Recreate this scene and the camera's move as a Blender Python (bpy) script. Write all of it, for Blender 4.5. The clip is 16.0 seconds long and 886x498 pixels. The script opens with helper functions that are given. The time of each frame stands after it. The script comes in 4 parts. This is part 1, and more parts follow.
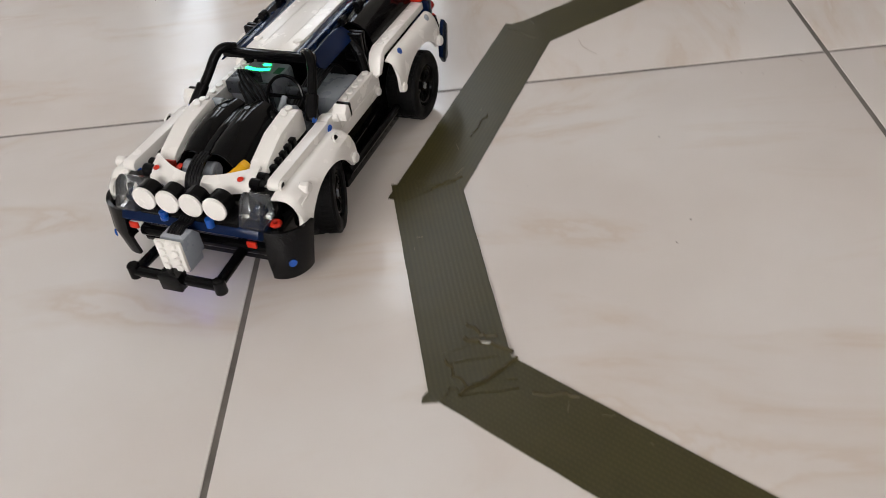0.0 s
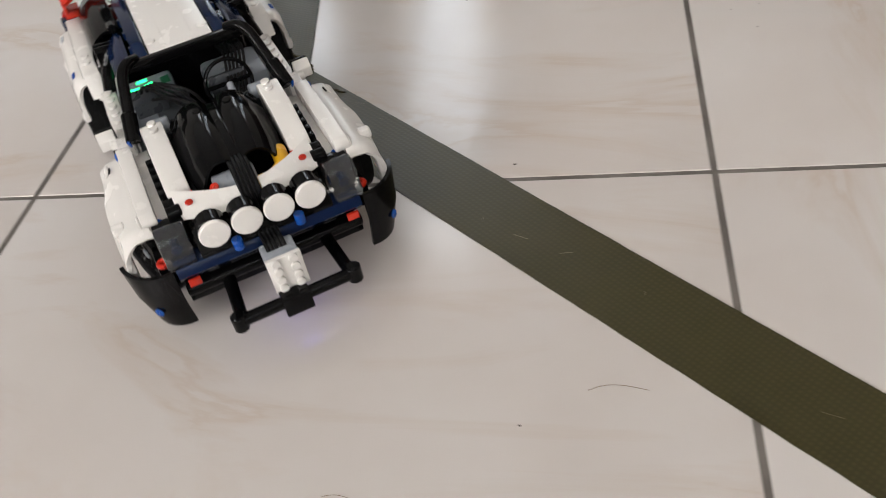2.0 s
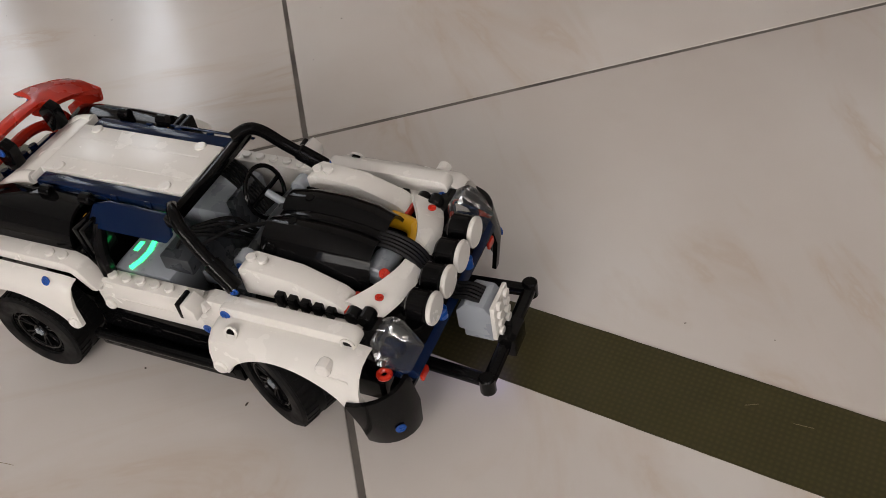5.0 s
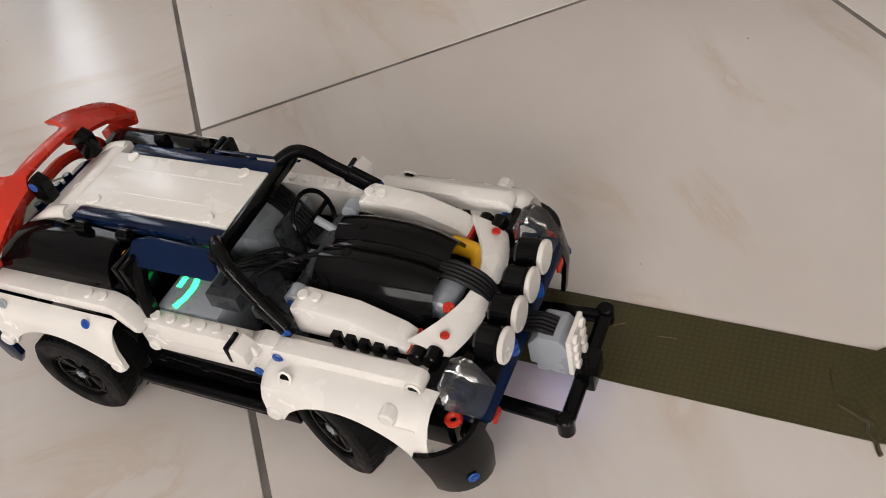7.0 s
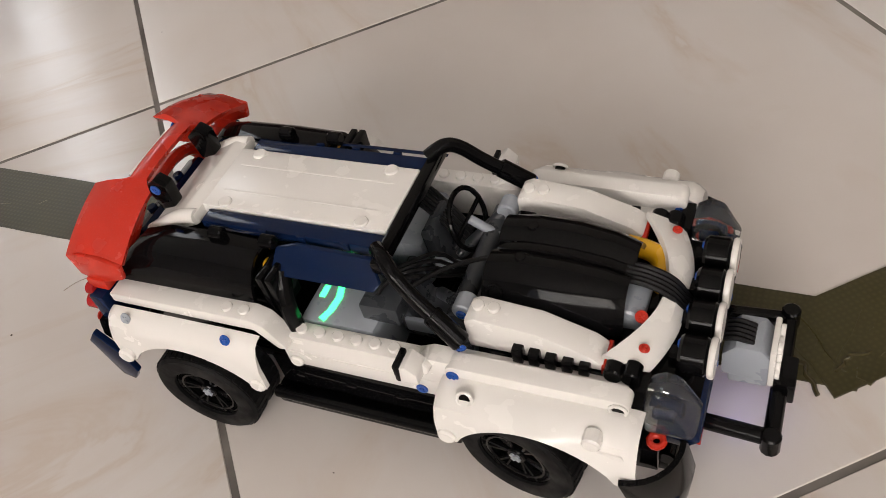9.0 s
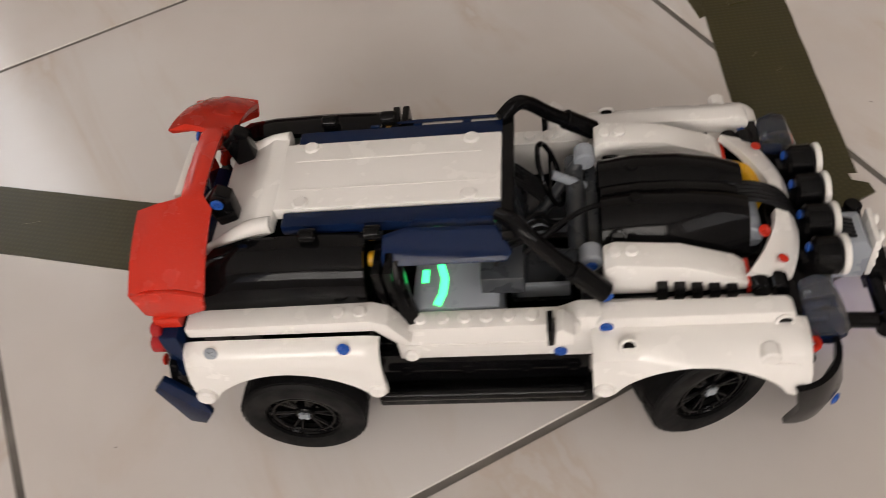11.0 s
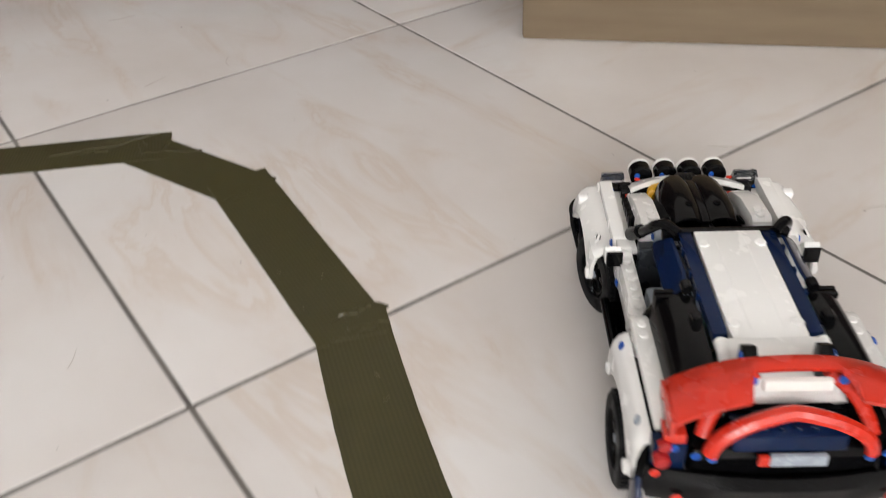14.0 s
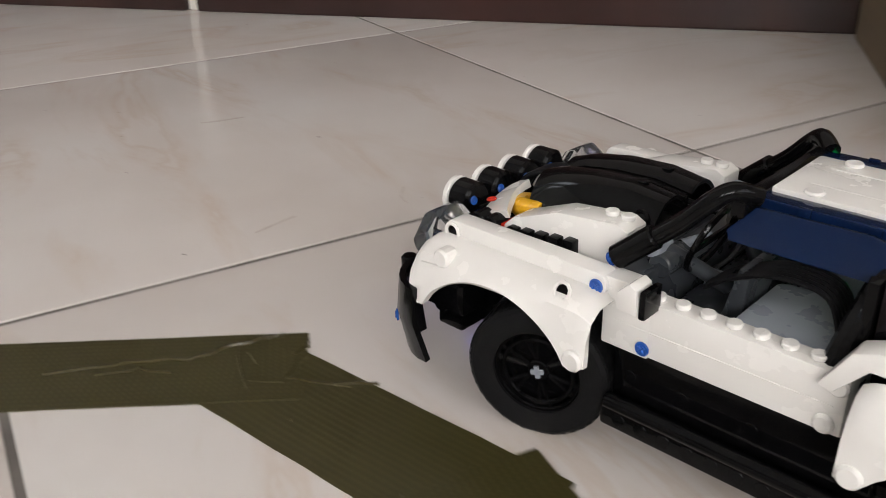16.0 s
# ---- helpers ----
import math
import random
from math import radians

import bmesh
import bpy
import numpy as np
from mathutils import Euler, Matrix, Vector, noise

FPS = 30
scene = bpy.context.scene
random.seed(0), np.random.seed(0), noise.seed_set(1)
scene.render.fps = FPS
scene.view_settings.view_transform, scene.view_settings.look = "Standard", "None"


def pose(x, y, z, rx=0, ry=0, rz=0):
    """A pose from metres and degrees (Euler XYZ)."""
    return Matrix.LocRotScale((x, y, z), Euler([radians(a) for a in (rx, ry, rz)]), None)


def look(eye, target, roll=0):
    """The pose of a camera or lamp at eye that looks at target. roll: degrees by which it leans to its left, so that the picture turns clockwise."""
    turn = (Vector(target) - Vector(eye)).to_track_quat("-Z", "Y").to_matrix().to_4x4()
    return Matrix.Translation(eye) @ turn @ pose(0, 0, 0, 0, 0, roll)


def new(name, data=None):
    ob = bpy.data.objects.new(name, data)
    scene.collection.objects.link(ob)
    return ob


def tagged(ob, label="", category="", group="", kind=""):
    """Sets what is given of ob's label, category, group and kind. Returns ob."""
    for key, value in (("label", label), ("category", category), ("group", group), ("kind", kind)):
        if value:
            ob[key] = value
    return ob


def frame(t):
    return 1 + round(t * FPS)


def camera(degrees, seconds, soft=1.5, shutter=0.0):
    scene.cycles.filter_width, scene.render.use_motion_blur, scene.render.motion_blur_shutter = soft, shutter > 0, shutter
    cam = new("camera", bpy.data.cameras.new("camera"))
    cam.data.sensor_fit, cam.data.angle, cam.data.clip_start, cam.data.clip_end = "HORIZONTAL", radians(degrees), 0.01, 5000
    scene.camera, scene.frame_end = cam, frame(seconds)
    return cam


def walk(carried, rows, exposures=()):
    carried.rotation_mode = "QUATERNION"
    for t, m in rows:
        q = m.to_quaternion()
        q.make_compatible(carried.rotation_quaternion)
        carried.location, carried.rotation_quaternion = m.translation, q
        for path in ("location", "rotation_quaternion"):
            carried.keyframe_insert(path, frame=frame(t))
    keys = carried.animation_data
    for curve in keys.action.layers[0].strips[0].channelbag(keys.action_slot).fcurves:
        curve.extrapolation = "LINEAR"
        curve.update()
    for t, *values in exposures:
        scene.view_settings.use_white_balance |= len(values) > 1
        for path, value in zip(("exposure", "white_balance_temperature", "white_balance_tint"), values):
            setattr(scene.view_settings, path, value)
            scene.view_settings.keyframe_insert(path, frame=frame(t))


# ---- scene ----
# A floor of 0.40 m tiles laid at 45 degrees to the walls, a line of olive tape on it, a brick-built toy rally car.
TILE = 0.40
cam = camera(53.1, 16.0, soft=0.8, shutter=0.45)
walk(cam, [
    (0.0, pose(0.1466, -0.1904, 0.3373, 49.98, 6.34, -0.66)),
    (0.5, pose(0.1895, -0.2457, 0.3578, 46.91, 7.80, 2.30)),
    (1.0, pose(0.2332, -0.2957, 0.3209, 46.88, 8.16, 6.20)),
    (1.5, pose(0.2842, -0.3306, 0.3275, 45.44, 8.91, 5.87)),
    (2.0, pose(0.3392, -0.3755, 0.3161, 45.81, 8.07, 6.22)),
    (2.5, pose(0.3662, -0.3754, 0.3043, 46.02, 8.06, 1.59)),
    (3.0, pose(0.4037, -0.4162, 0.3096, 44.59, 8.10, -4.01)),
    (3.5, pose(0.4104, -0.4502, 0.3245, 46.70, 8.60, -7.13)),
    (4.0, pose(0.4175, -0.4578, 0.3291, 45.97, 7.60, -9.23)),
    (6.5, pose(0.4645, -0.4998, 0.3244, 45.38, 9.17, -16.25)),
    (7.0, pose(0.4711, -0.5091, 0.3191, 44.97, 10.67, -17.70)),
    (7.5, pose(0.4743, -0.5122, 0.3171, 44.05, 11.02, -18.43)),
    (8.0, pose(0.4779, -0.5137, 0.3188, 43.47, 10.98, -19.30)),
    (8.5, pose(0.4793, -0.5178, 0.3156, 43.37, 11.06, -19.49)),
    (11.0, pose(0.5263, -0.5572, 0.3161, 40.51, 8.01, -26.39)),
    (11.5, pose(0.5705, -0.5615, 0.3256, 39.65, 6.53, -30.22)),
    (12.0, pose(0.6217, -0.5540, 0.3433, 42.80, 4.59, -32.96)),
    (12.5, pose(0.6584, -0.5352, 0.3420, 45.48, 3.76, -33.60)),
    (13.0, pose(0.6785, -0.5055, 0.3827, 49.57, 2.78, -34.91)),
    (13.5, pose(0.6897, -0.4719, 0.3848, 51.04, 2.40, -34.80)),
    (14.0, pose(0.7247, -0.3796, 0.3597, 54.11, 2.35, -35.22)),
    (14.5, pose(0.7859, -0.2336, 0.2980, 58.11, 2.56, -36.06)),
    (15.0, pose(0.8069, -0.1175, 0.2420, 59.92, 2.32, -36.02)),
    (15.5, pose(0.8201, -0.0445, 0.2069, 62.14, 1.29, -34.30)),
    (16.0, pose(0.8109, 0.0258, 0.1892, 63.88, 1.19, -29.88)),
], exposures=[
    (0.0, -0.58, 6600, 11.5), (1.0, -0.58, 6600, 11), (2.5, -0.57, 6600, 11), (3.5, -0.88, 6800, 13.5), (4.0, -1.08, 6850, 14), (6.5, -0.76, 6850, 13), (8.0, -0.66, 6950, 14), (11.0, -0.83, 7050, 15), (12.0, -0.53, 6900, 14), (13.5, -0.21, 6500, 10.5), (14.0, -0.05, 6350, 10), (15.0, -0.08, 6400, 11), (16.0, -0.23, 6500, 11),
])

# ---- world and light ----
world = bpy.data.worlds.new("sky")
scene.world = world
world.use_nodes = True
wn = world.node_tree.nodes
sky = wn.new("ShaderNodeTexSky")
sky.sky_type, sky.sun_disc = "NISHITA", False
sky.sun_elevation, sky.sun_rotation = radians(40), radians(200)
wn["Background"].inputs["Strength"].default_value = 0.12
world.node_tree.links.new(sky.outputs[0], wn["Background"].inputs[0])

R2 = math.sqrt(0.5)


def uv(u, v, z=0.0):
    """A point of the room, by metres along its far wall (u) and towards it (v)."""
    return Vector((R2 * (v - u), R2 * (v + u), z))


def window_light(name, u, v, z, toward, w, h, power, color):
    lamp = bpy.data.lights.new(name, "AREA")
    lamp.shape, lamp.size, lamp.size_y, lamp.energy, lamp.color = "RECTANGLE", w, h, power, color
    ob = new(name, lamp)
    ob.matrix_world = look(uv(u, v, z), uv(*toward))
    return ob


# ---- materials ----
def mat(name, color, rough=0.4, metal=0.0, spec=0.5, coat=0.0):
    m = bpy.data.materials.new(name)
    m.use_nodes = True
    b = m.node_tree.nodes["Principled BSDF"]
    b.inputs["Base Color"].default_value = (*color, 1)
    b.inputs["Roughness"].default_value, b.inputs["Metallic"].default_value = rough, metal
    b.inputs["Specular IOR Level"].default_value, b.inputs["Coat Weight"].default_value = spec, coat
    return m


def node(m, kind, **values):
    n = m.node_tree.nodes.new(kind)
    for key, value in values.items():
        n.inputs[key].default_value = value
    return n


def ramp(m, source, stops):
    n = m.node_tree.nodes.new("ShaderNodeValToRGB")
    while len(n.color_ramp.elements) < len(stops):
        n.color_ramp.elements.new(0.5)
    for e, (p, c) in zip(n.color_ramp.elements, stops):
        e.position, e.color = p, (*c, 1) if len(c) == 3 else c
    m.node_tree.links.new(source, n.inputs[0])
    return n


def bsdf(m):
    return m.node_tree.nodes["Principled BSDF"]


def plastic(name, color, rough=0.2, dust=0.06, wear=0.35):
    """Moulded plastic: slight unevenness of the gloss, a trace of dust and fine scratches."""
    m = mat(name, color, rough)
    lk = m.node_tree.links.new
    co = m.node_tree.nodes.new("ShaderNodeTexCoord")
    big = node(m, "ShaderNodeTexNoise", Scale=90.0, Detail=4.0)
    fine = node(m, "ShaderNodeTexNoise", Scale=1500.0, Detail=3.0)
    for n in (big, fine):
        lk(co.outputs["Object"], n.inputs["Vector"])
    r = ramp(m, big.outputs["Fac"], [(0.3, (rough * (1 - wear),) * 3), (0.75, (rough * (1 + wear * 2),) * 3)])
    lk(r.outputs[0], bsdf(m).inputs["Roughness"])
    mix = m.node_tree.nodes.new("ShaderNodeMix")
    mix.data_type = "RGBA"
    grey = 0.5
    mix.inputs["A"].default_value = (*color, 1)
    mix.inputs["B"].default_value = (grey, grey * 0.95, grey * 0.88, 1)
    d = ramp(m, fine.outputs["Fac"], [(0.52, (0, 0, 0)), (0.8, (dust,) * 3)])
    lk(d.outputs[0], mix.inputs["Factor"])
    lk(mix.outputs["Result"], bsdf(m).inputs["Base Color"])
    bump = node(m, "ShaderNodeBump", Strength=0.04, Distance=0.0004)
    lk(big.outputs["Fac"], bump.inputs["Height"])
    lk(bump.outputs[0], bsdf(m).inputs["Normal"])
    return m


WHITE = plastic("white_plastic", (0.79, 0.77, 0.74), 0.20, 0.03)
BLACK = plastic("black_plastic", (0.003, 0.003, 0.0034), 0.08, 0.004, 0.15)
MATT = plastic("scuffed_black_plastic", (0.004, 0.004, 0.0044), 0.15, 0.008, 0.2)
NAVY = plastic("navy_plastic", (0.003, 0.011, 0.042), 0.10, 0.006, 0.15)
RED = plastic("red_plastic", (0.55, 0.026, 0.011), 0.22, 0.04)
GREY = plastic("bluish_grey_plastic", (0.30, 0.33, 0.37), 0.28, 0.04)
DARK = plastic("dark_grey_plastic", (0.040, 0.045, 0.052), 0.26, 0.01)
YELLOW = plastic("yellow_plastic", (0.75, 0.40, 0.015), 0.25, 0.03)
BLUE = plastic("blue_plastic", (0.008, 0.075, 0.36), 0.25, 0.02)
RUBBER = plastic("tyre_rubber", (0.006, 0.006, 0.0065), 0.50, 0.02)
CABLE = plastic("cable_rubber", (0.008, 0.008, 0.009), 0.38, 0.01)
CLEAR = mat("clear_plastic", (0.95, 0.97, 0.99), 0.02)
bsdf(CLEAR).inputs["Transmission Weight"].default_value = 0.97
bsdf(CLEAR).inputs["IOR"].default_value = 1.3
for m, level in ((BLACK, 0.16), (MATT, 0.16), (NAVY, 0.2), (RUBBER, 0.12), (CABLE, 0.16)):
    bsdf(m).inputs["Specular IOR Level"].default_value = level
LENS_RED = mat("clear_red_plastic", (0.55, 0.02, 0.02), 0.06)
bsdf(LENS_RED).inputs["Transmission Weight"].default_value = 0.4


def glow(name, color, strength):
    m = mat(name, (0.1, 0.1, 0.1), 0.3)
    bsdf(m).inputs["Emission Color"].default_value = (*color, 1)
    bsdf(m).inputs["Emission Strength"].default_value = strength
    return m


GREEN_LED = glow("green_led", (0.0, 1.0, 0.22), 7.0)
VIOLET_LED = glow("violet_led", (0.30, 0.28, 1.0), 6.0)


def tile_material():
    """Glazed cream floor tile with soft tan veins that run aslant, and faint scratches."""
    m = mat("glazed_tile", (0.6, 0.5, 0.42), 0.12)
    nt, lk = m.node_tree.nodes, m.node_tree.links.new
    co, info = nt.new("ShaderNodeTexCoord"), nt.new("ShaderNodeObjectInfo")
    shift = nt.new("ShaderNodeVectorMath")
    shift.operation = "MULTIPLY_ADD"
    comb = nt.new("ShaderNodeCombineXYZ")
    for k in ("X", "Y"):
        lk(info.outputs["Random"], comb.inputs[k])
    lk(comb.outputs[0], shift.inputs[0])
    shift.inputs[1].default_value = (37.0, 91.0, 0.0)
    lk(co.outputs["Object"], shift.inputs[2])
    turn = nt.new("ShaderNodeMapping")
    turn.inputs["Rotation"].default_value = (0, 0, radians(38))
    turn.inputs["Scale"].default_value = (4.0, 13.0, 1.0)
    lk(shift.outputs[0], turn.inputs[0])
    veins = node(m, "ShaderNodeTexNoise", Scale=1.0, Detail=6.0, Roughness=0.6, Distortion=1.0)
    lk(turn.outputs[0], veins.inputs["Vector"])
    cloud = node(m, "ShaderNodeTexNoise", Scale=5.5, Detail=4.0, Roughness=0.5)
    lk(shift.outputs[0], cloud.inputs["Vector"])
    base = ramp(m, cloud.outputs["Fac"], [(0.28, (0.585, 0.535, 0.50)), (0.5, (0.635, 0.592, 0.562)), (0.74, (0.675, 0.65, 0.632))])
    vein = ramp(m, veins.outputs["Fac"], [(0.52, (0, 0, 0)), (0.60, (0.22,) * 3), (0.63, (0.46,) * 3), (0.66, (0.08,) * 3), (0.8, (0.30,) * 3)])
    mix = nt.new("ShaderNodeMix")
    mix.data_type = "RGBA"
    lk(vein.outputs[0], mix.inputs["Factor"])
    lk(base.outputs[0], mix.inputs["A"])
    mix.inputs["B"].default_value = (0.53, 0.42, 0.33, 1)
    lk(mix.outputs["Result"], bsdf(m).inputs["Base Color"])
    gloss = node(m, "ShaderNodeTexNoise", Scale=14.0, Detail=6.0)
    lk(shift.outputs[0], gloss.inputs["Vector"])
    r = ramp(m, gloss.outputs["Fac"], [(0.3, (0.10,) * 3), (0.75, (0.24,) * 3)])
    lk(r.outputs[0], bsdf(m).inputs["Roughness"])
    wave = node(m, "ShaderNodeTexNoise", Scale=22.0, Detail=2.0)
    lk(shift.outputs[0], wave.inputs["Vector"])
    bump = node(m, "ShaderNodeBump", Strength=0.05, Distance=0.002)
    lk(wave.outputs["Fac"], bump.inputs["Height"])
    lk(bump.outputs[0], bsdf(m).inputs["Normal"])
    return m


def grout_material():
    m = mat("grout", (0.2, 0.18, 0.16), 0.85)
    n = node(m, "ShaderNodeTexNoise", Scale=26.0, Detail=6.0)
    c = m.node_tree.nodes.new("ShaderNodeTexCoord")
    m.node_tree.links.new(c.outputs["Object"], n.inputs["Vector"])
    r = ramp(m, n.outputs["Fac"], [(0.3, (0.085, 0.075, 0.068)), (0.7, (0.20, 0.18, 0.16))])
    m.node_tree.links.new(r.outputs[0], bsdf(m).inputs["Base Color"])
    return m


def tape_material():
    """Olive cloth tape: a woven grid under a satin plastic skin."""
    m = mat("olive_tape", (0.05, 0.04, 0.014), 0.35, spec=0.35)
    nt, lk = m.node_tree.nodes, m.node_tree.links.new
    co = nt.new("ShaderNodeTexCoord")
    weave = []
    for ax in (0, 1):
        w = nt.new("ShaderNodeTexWave")
        w.bands_direction = "XY"[ax]
        w.inputs["Scale"].default_value, w.inputs["Distortion"].default_value = 115.0, 0.4
        w.inputs["Detail"].default_value = 0.5
        lk(co.outputs["Object"], w.inputs["Vector"])
        weave.append(w)
    mul = nt.new("ShaderNodeMath")
    mul.operation = "MULTIPLY"
    for k in (0, 1):
        lk(weave[k].outputs["Fac"], mul.inputs[k])
    cloud = node(m, "ShaderNodeTexNoise", Scale=45.0, Detail=5.0)
    lk(co.outputs["Object"], cloud.inputs["Vector"])
    base = ramp(m, cloud.outputs["Fac"], [(0.3, (0.038, 0.033, 0.010)), (0.7, (0.045, 0.038, 0.012))])
    mix = nt.new("ShaderNodeMix")
    mix.data_type = "RGBA"
    half = nt.new("ShaderNodeMath")
    half.operation = "MULTIPLY"
    half.inputs[1].default_value = 0.34
    lk(mul.outputs[0], half.inputs[0])
    lk(half.outputs[0], mix.inputs["Factor"])
    lk(base.outputs[0], mix.inputs["A"])
    mix.inputs["B"].default_value = (0.095, 0.080, 0.029, 1)
    lk(mix.outputs["Result"], bsdf(m).inputs["Base Color"])
    r = ramp(m, cloud.outputs["Fac"], [(0.2, (0.33,) * 3), (0.9, (0.40,) * 3)])
    lk(r.outputs[0], bsdf(m).inputs["Roughness"])
    add = nt.new("ShaderNodeMath")
    lk(mul.outputs[0], add.inputs[0])
    lk(cloud.outputs["Fac"], add.inputs[1])
    bump = node(m, "ShaderNodeBump", Strength=0.2, Distance=0.0003)
    lk(add.outputs[0], bump.inputs["Height"])
    lk(bump.outputs[0], bsdf(m).inputs["Normal"])
    return m


def noisy(name, a, b, scale, rough, bump_by=0.1, stretch=(1, 1, 1)):
    m = mat(name, a, rough)
    lk = m.node_tree.links.new
    co = m.node_tree.nodes.new("ShaderNodeTexCoord")
    mp = m.node_tree.nodes.new("ShaderNodeMapping")
    mp.inputs["Scale"].default_value = stretch
    lk(co.outputs["Object"], mp.inputs[0])
    n = node(m, "ShaderNodeTexNoise", Scale=scale, Detail=6.0)
    lk(mp.outputs[0], n.inputs["Vector"])
    r = ramp(m, n.outputs["Fac"], [(0.3, a), (0.7, b)])
    lk(r.outputs[0], bsdf(m).inputs["Base Color"])
    bump = node(m, "ShaderNodeBump", Strength=bump_by, Distance=0.002)
    lk(n.outputs["Fac"], bump.inputs["Height"])
    lk(bump.outputs[0], bsdf(m).inputs["Normal"])
    return m


TILE_MAT, GROUT, TAPE = tile_material(), grout_material(), tape_material()
PAINT = noisy("wall_paint", (0.50, 0.475, 0.45), (0.54, 0.51, 0.48), 6.0, 0.8)
CEIL = noisy("ceiling_paint", (0.70, 0.69, 0.67), (0.74, 0.73, 0.71), 5.0, 0.85)
CARD = noisy("cardboard", (0.165, 0.120, 0.073), (0.195, 0.145, 0.09), 7.0, 0.75, 0.15, (1, 1, 9))
WOOD = noisy("dark_stained_wood", (0.020, 0.008, 0.007), (0.045, 0.017, 0.014), 9.0, 0.35, 0.1, (1, 1, 0.1))
PALE = noisy("pale_strip", (0.70, 0.67, 0.62), (0.76, 0.73, 0.69), 9.0, 0.5)
DIRT = mat("floor_dirt", (0.06, 0.045, 0.035), 0.9)
FIBRE = mat("pale_fibre", (0.25, 0.19, 0.13), 0.7)
GLASS = mat("window_glass", (0.95, 0.97, 0.98), 0.0)
bsdf(GLASS).inputs["Transmission Weight"].default_value = 1.0


# ---- mesh helpers ----
def link_mesh(name, bm, material, smooth=True):
    me = bpy.data.meshes.new(name)
    bmesh.ops.recalc_face_normals(bm, faces=bm.faces)
    bm.to_mesh(me)
    bm.free()
    me.materials.append(material)
    if smooth:
        for p in me.polygons:
            p.use_smooth = True
        me.set_sharp_from_angle(angle=radians(32))
    return new(name, me)


def part(name, bm, material, parent, label=""):
    ob = link_mesh(name, bm, material)
    ob.parent = parent
    return tagged(ob, label)


def bevelled(bm, width, segments=2):
    if width:
        edges = [e for e in bm.edges if len(e.link_faces) == 2 and e.calc_face_angle(0) > radians(25)]
        bmesh.ops.bevel(bm, geom=edges, offset=width, segments=segments, affect="EDGES", profile=0.6, clamp_overlap=True)
    return bm


def box(x0, x1, y0, y1, z0, z1, bev=0.0006, bm=None):
    one = bmesh.new()
    bmesh.ops.create_cube(one, size=1)
    for v in one.verts:
        v.co = Vector((x0 + (x1 - x0) * (v.co.x + 0.5), y0 + (y1 - y0) * (v.co.y + 0.5), z0 + (z1 - z0) * (v.co.z + 0.5)))
    bevelled(one, bev)
    return join(bm, one)


def join(bm, one):
    if bm is None:
        return one
    me = bpy.data.meshes.new("joined")
    one.to_mesh(me)
    one.free()
    bm.from_mesh(me)
    bpy.data.meshes.remove(me)
    return bm


def prism(profile, axis, a, b, bev=0.0006, bm=None):
    """A 2D profile drawn out along an axis: for 'y' the profile is (x, z), for 'x' it is (y, z), for 'z' (x, y)."""
    one = bmesh.new()
    place = {"y": lambda p, d: (p[0], d, p[1]), "x": lambda p, d: (d, p[0], p[1]), "z": lambda p, d: (p[0], p[1], d)}[axis]
    ends = [[one.verts.new(place(p, d)) for p in profile] for d in (a, b)]
    n = len(profile)
    for k in range(n):
        one.faces.new((ends[0][k], ends[0][(k + 1) % n], ends[1][(k + 1) % n], ends[1][k]))
    one.faces.new(ends[0])
    one.faces.new(ends[1][::-1])
    bmesh.ops.recalc_face_normals(one, faces=one.faces)
    bevelled(one, bev)
    return join(bm, one)


def rod(p, q, r, seg=14, bev=0.0004, r2=None, bm=None):
    p, q = Vector(p), Vector(q)
    one = bmesh.new()
    bmesh.ops.create_cone(one, cap_ends=True, segments=seg, radius1=r, radius2=r if r2 is None else r2, depth=(q - p).length)
    bevelled(one, bev, 1)
    m = Matrix.Translation((p + q) / 2) @ (q - p).to_track_quat("Z", "Y").to_matrix().to_4x4()
    bmesh.ops.transform(one, matrix=m, verts=one.verts)
    return join(bm, one)


def tube(points, r, seg=10, steps=5, bm=None, flat=1.0):
    """A round (or flattened) hose through points, smoothed."""
    pts = [Vector(p) for p in points]
    line = []
    for i in range(len(pts) - 1):
        a, b, c, d = pts[max(i - 1, 0)], pts[i], pts[i + 1], pts[min(i + 2, len(pts) - 1)]
        for k in range(steps):
            t = k / steps
            line.append(0.5 * (2 * b + (c - a) * t + (2 * a - 5 * b + 4 * c - d) * t * t + (3 * b - a - 3 * c + d) * t ** 3))
    line.append(pts[-1])
    one = bmesh.new()
    rings = []
    side = None
    for i, p in enumerate(line):
        d = (line[min(i + 1, len(line) - 1)] - line[max(i - 1, 0)]).normalized()
        if side is None:
            side = d.orthogonal().normalized()
        side = (side - d * side.dot(d)).normalized()
        up = d.cross(side)
        rings.append([one.verts.new(p + r * (math.cos(6.28319 * k / seg) * side + flat * math.sin(6.28319 * k / seg) * up)) for k in range(seg)])
    for a, b in zip(rings, rings[1:]):
        for k in range(seg):
            one.faces.new((a[k], a[(k + 1) % seg], b[(k + 1) % seg], b[k]))
    one.faces.new(rings[0])
    one.faces.new(rings[-1][::-1])
    return join(bm, one)


def loft(rows, thick, bm=None):
    """A sheet through rows of points, given a thickness inwards."""
    one = bmesh.new()
    grid = [[one.verts.new(p) for p in row] for row in rows]
    for a, b in zip(grid, grid[1:]):
        for k in range(len(a) - 1):
            one.faces.new((a[k], a[k + 1], b[k + 1], b[k]))
    bmesh.ops.recalc_face_normals(one, faces=one.faces)
    bmesh.ops.solidify(one, geom=one.faces[:], thickness=thick)
    return join(bm, one)


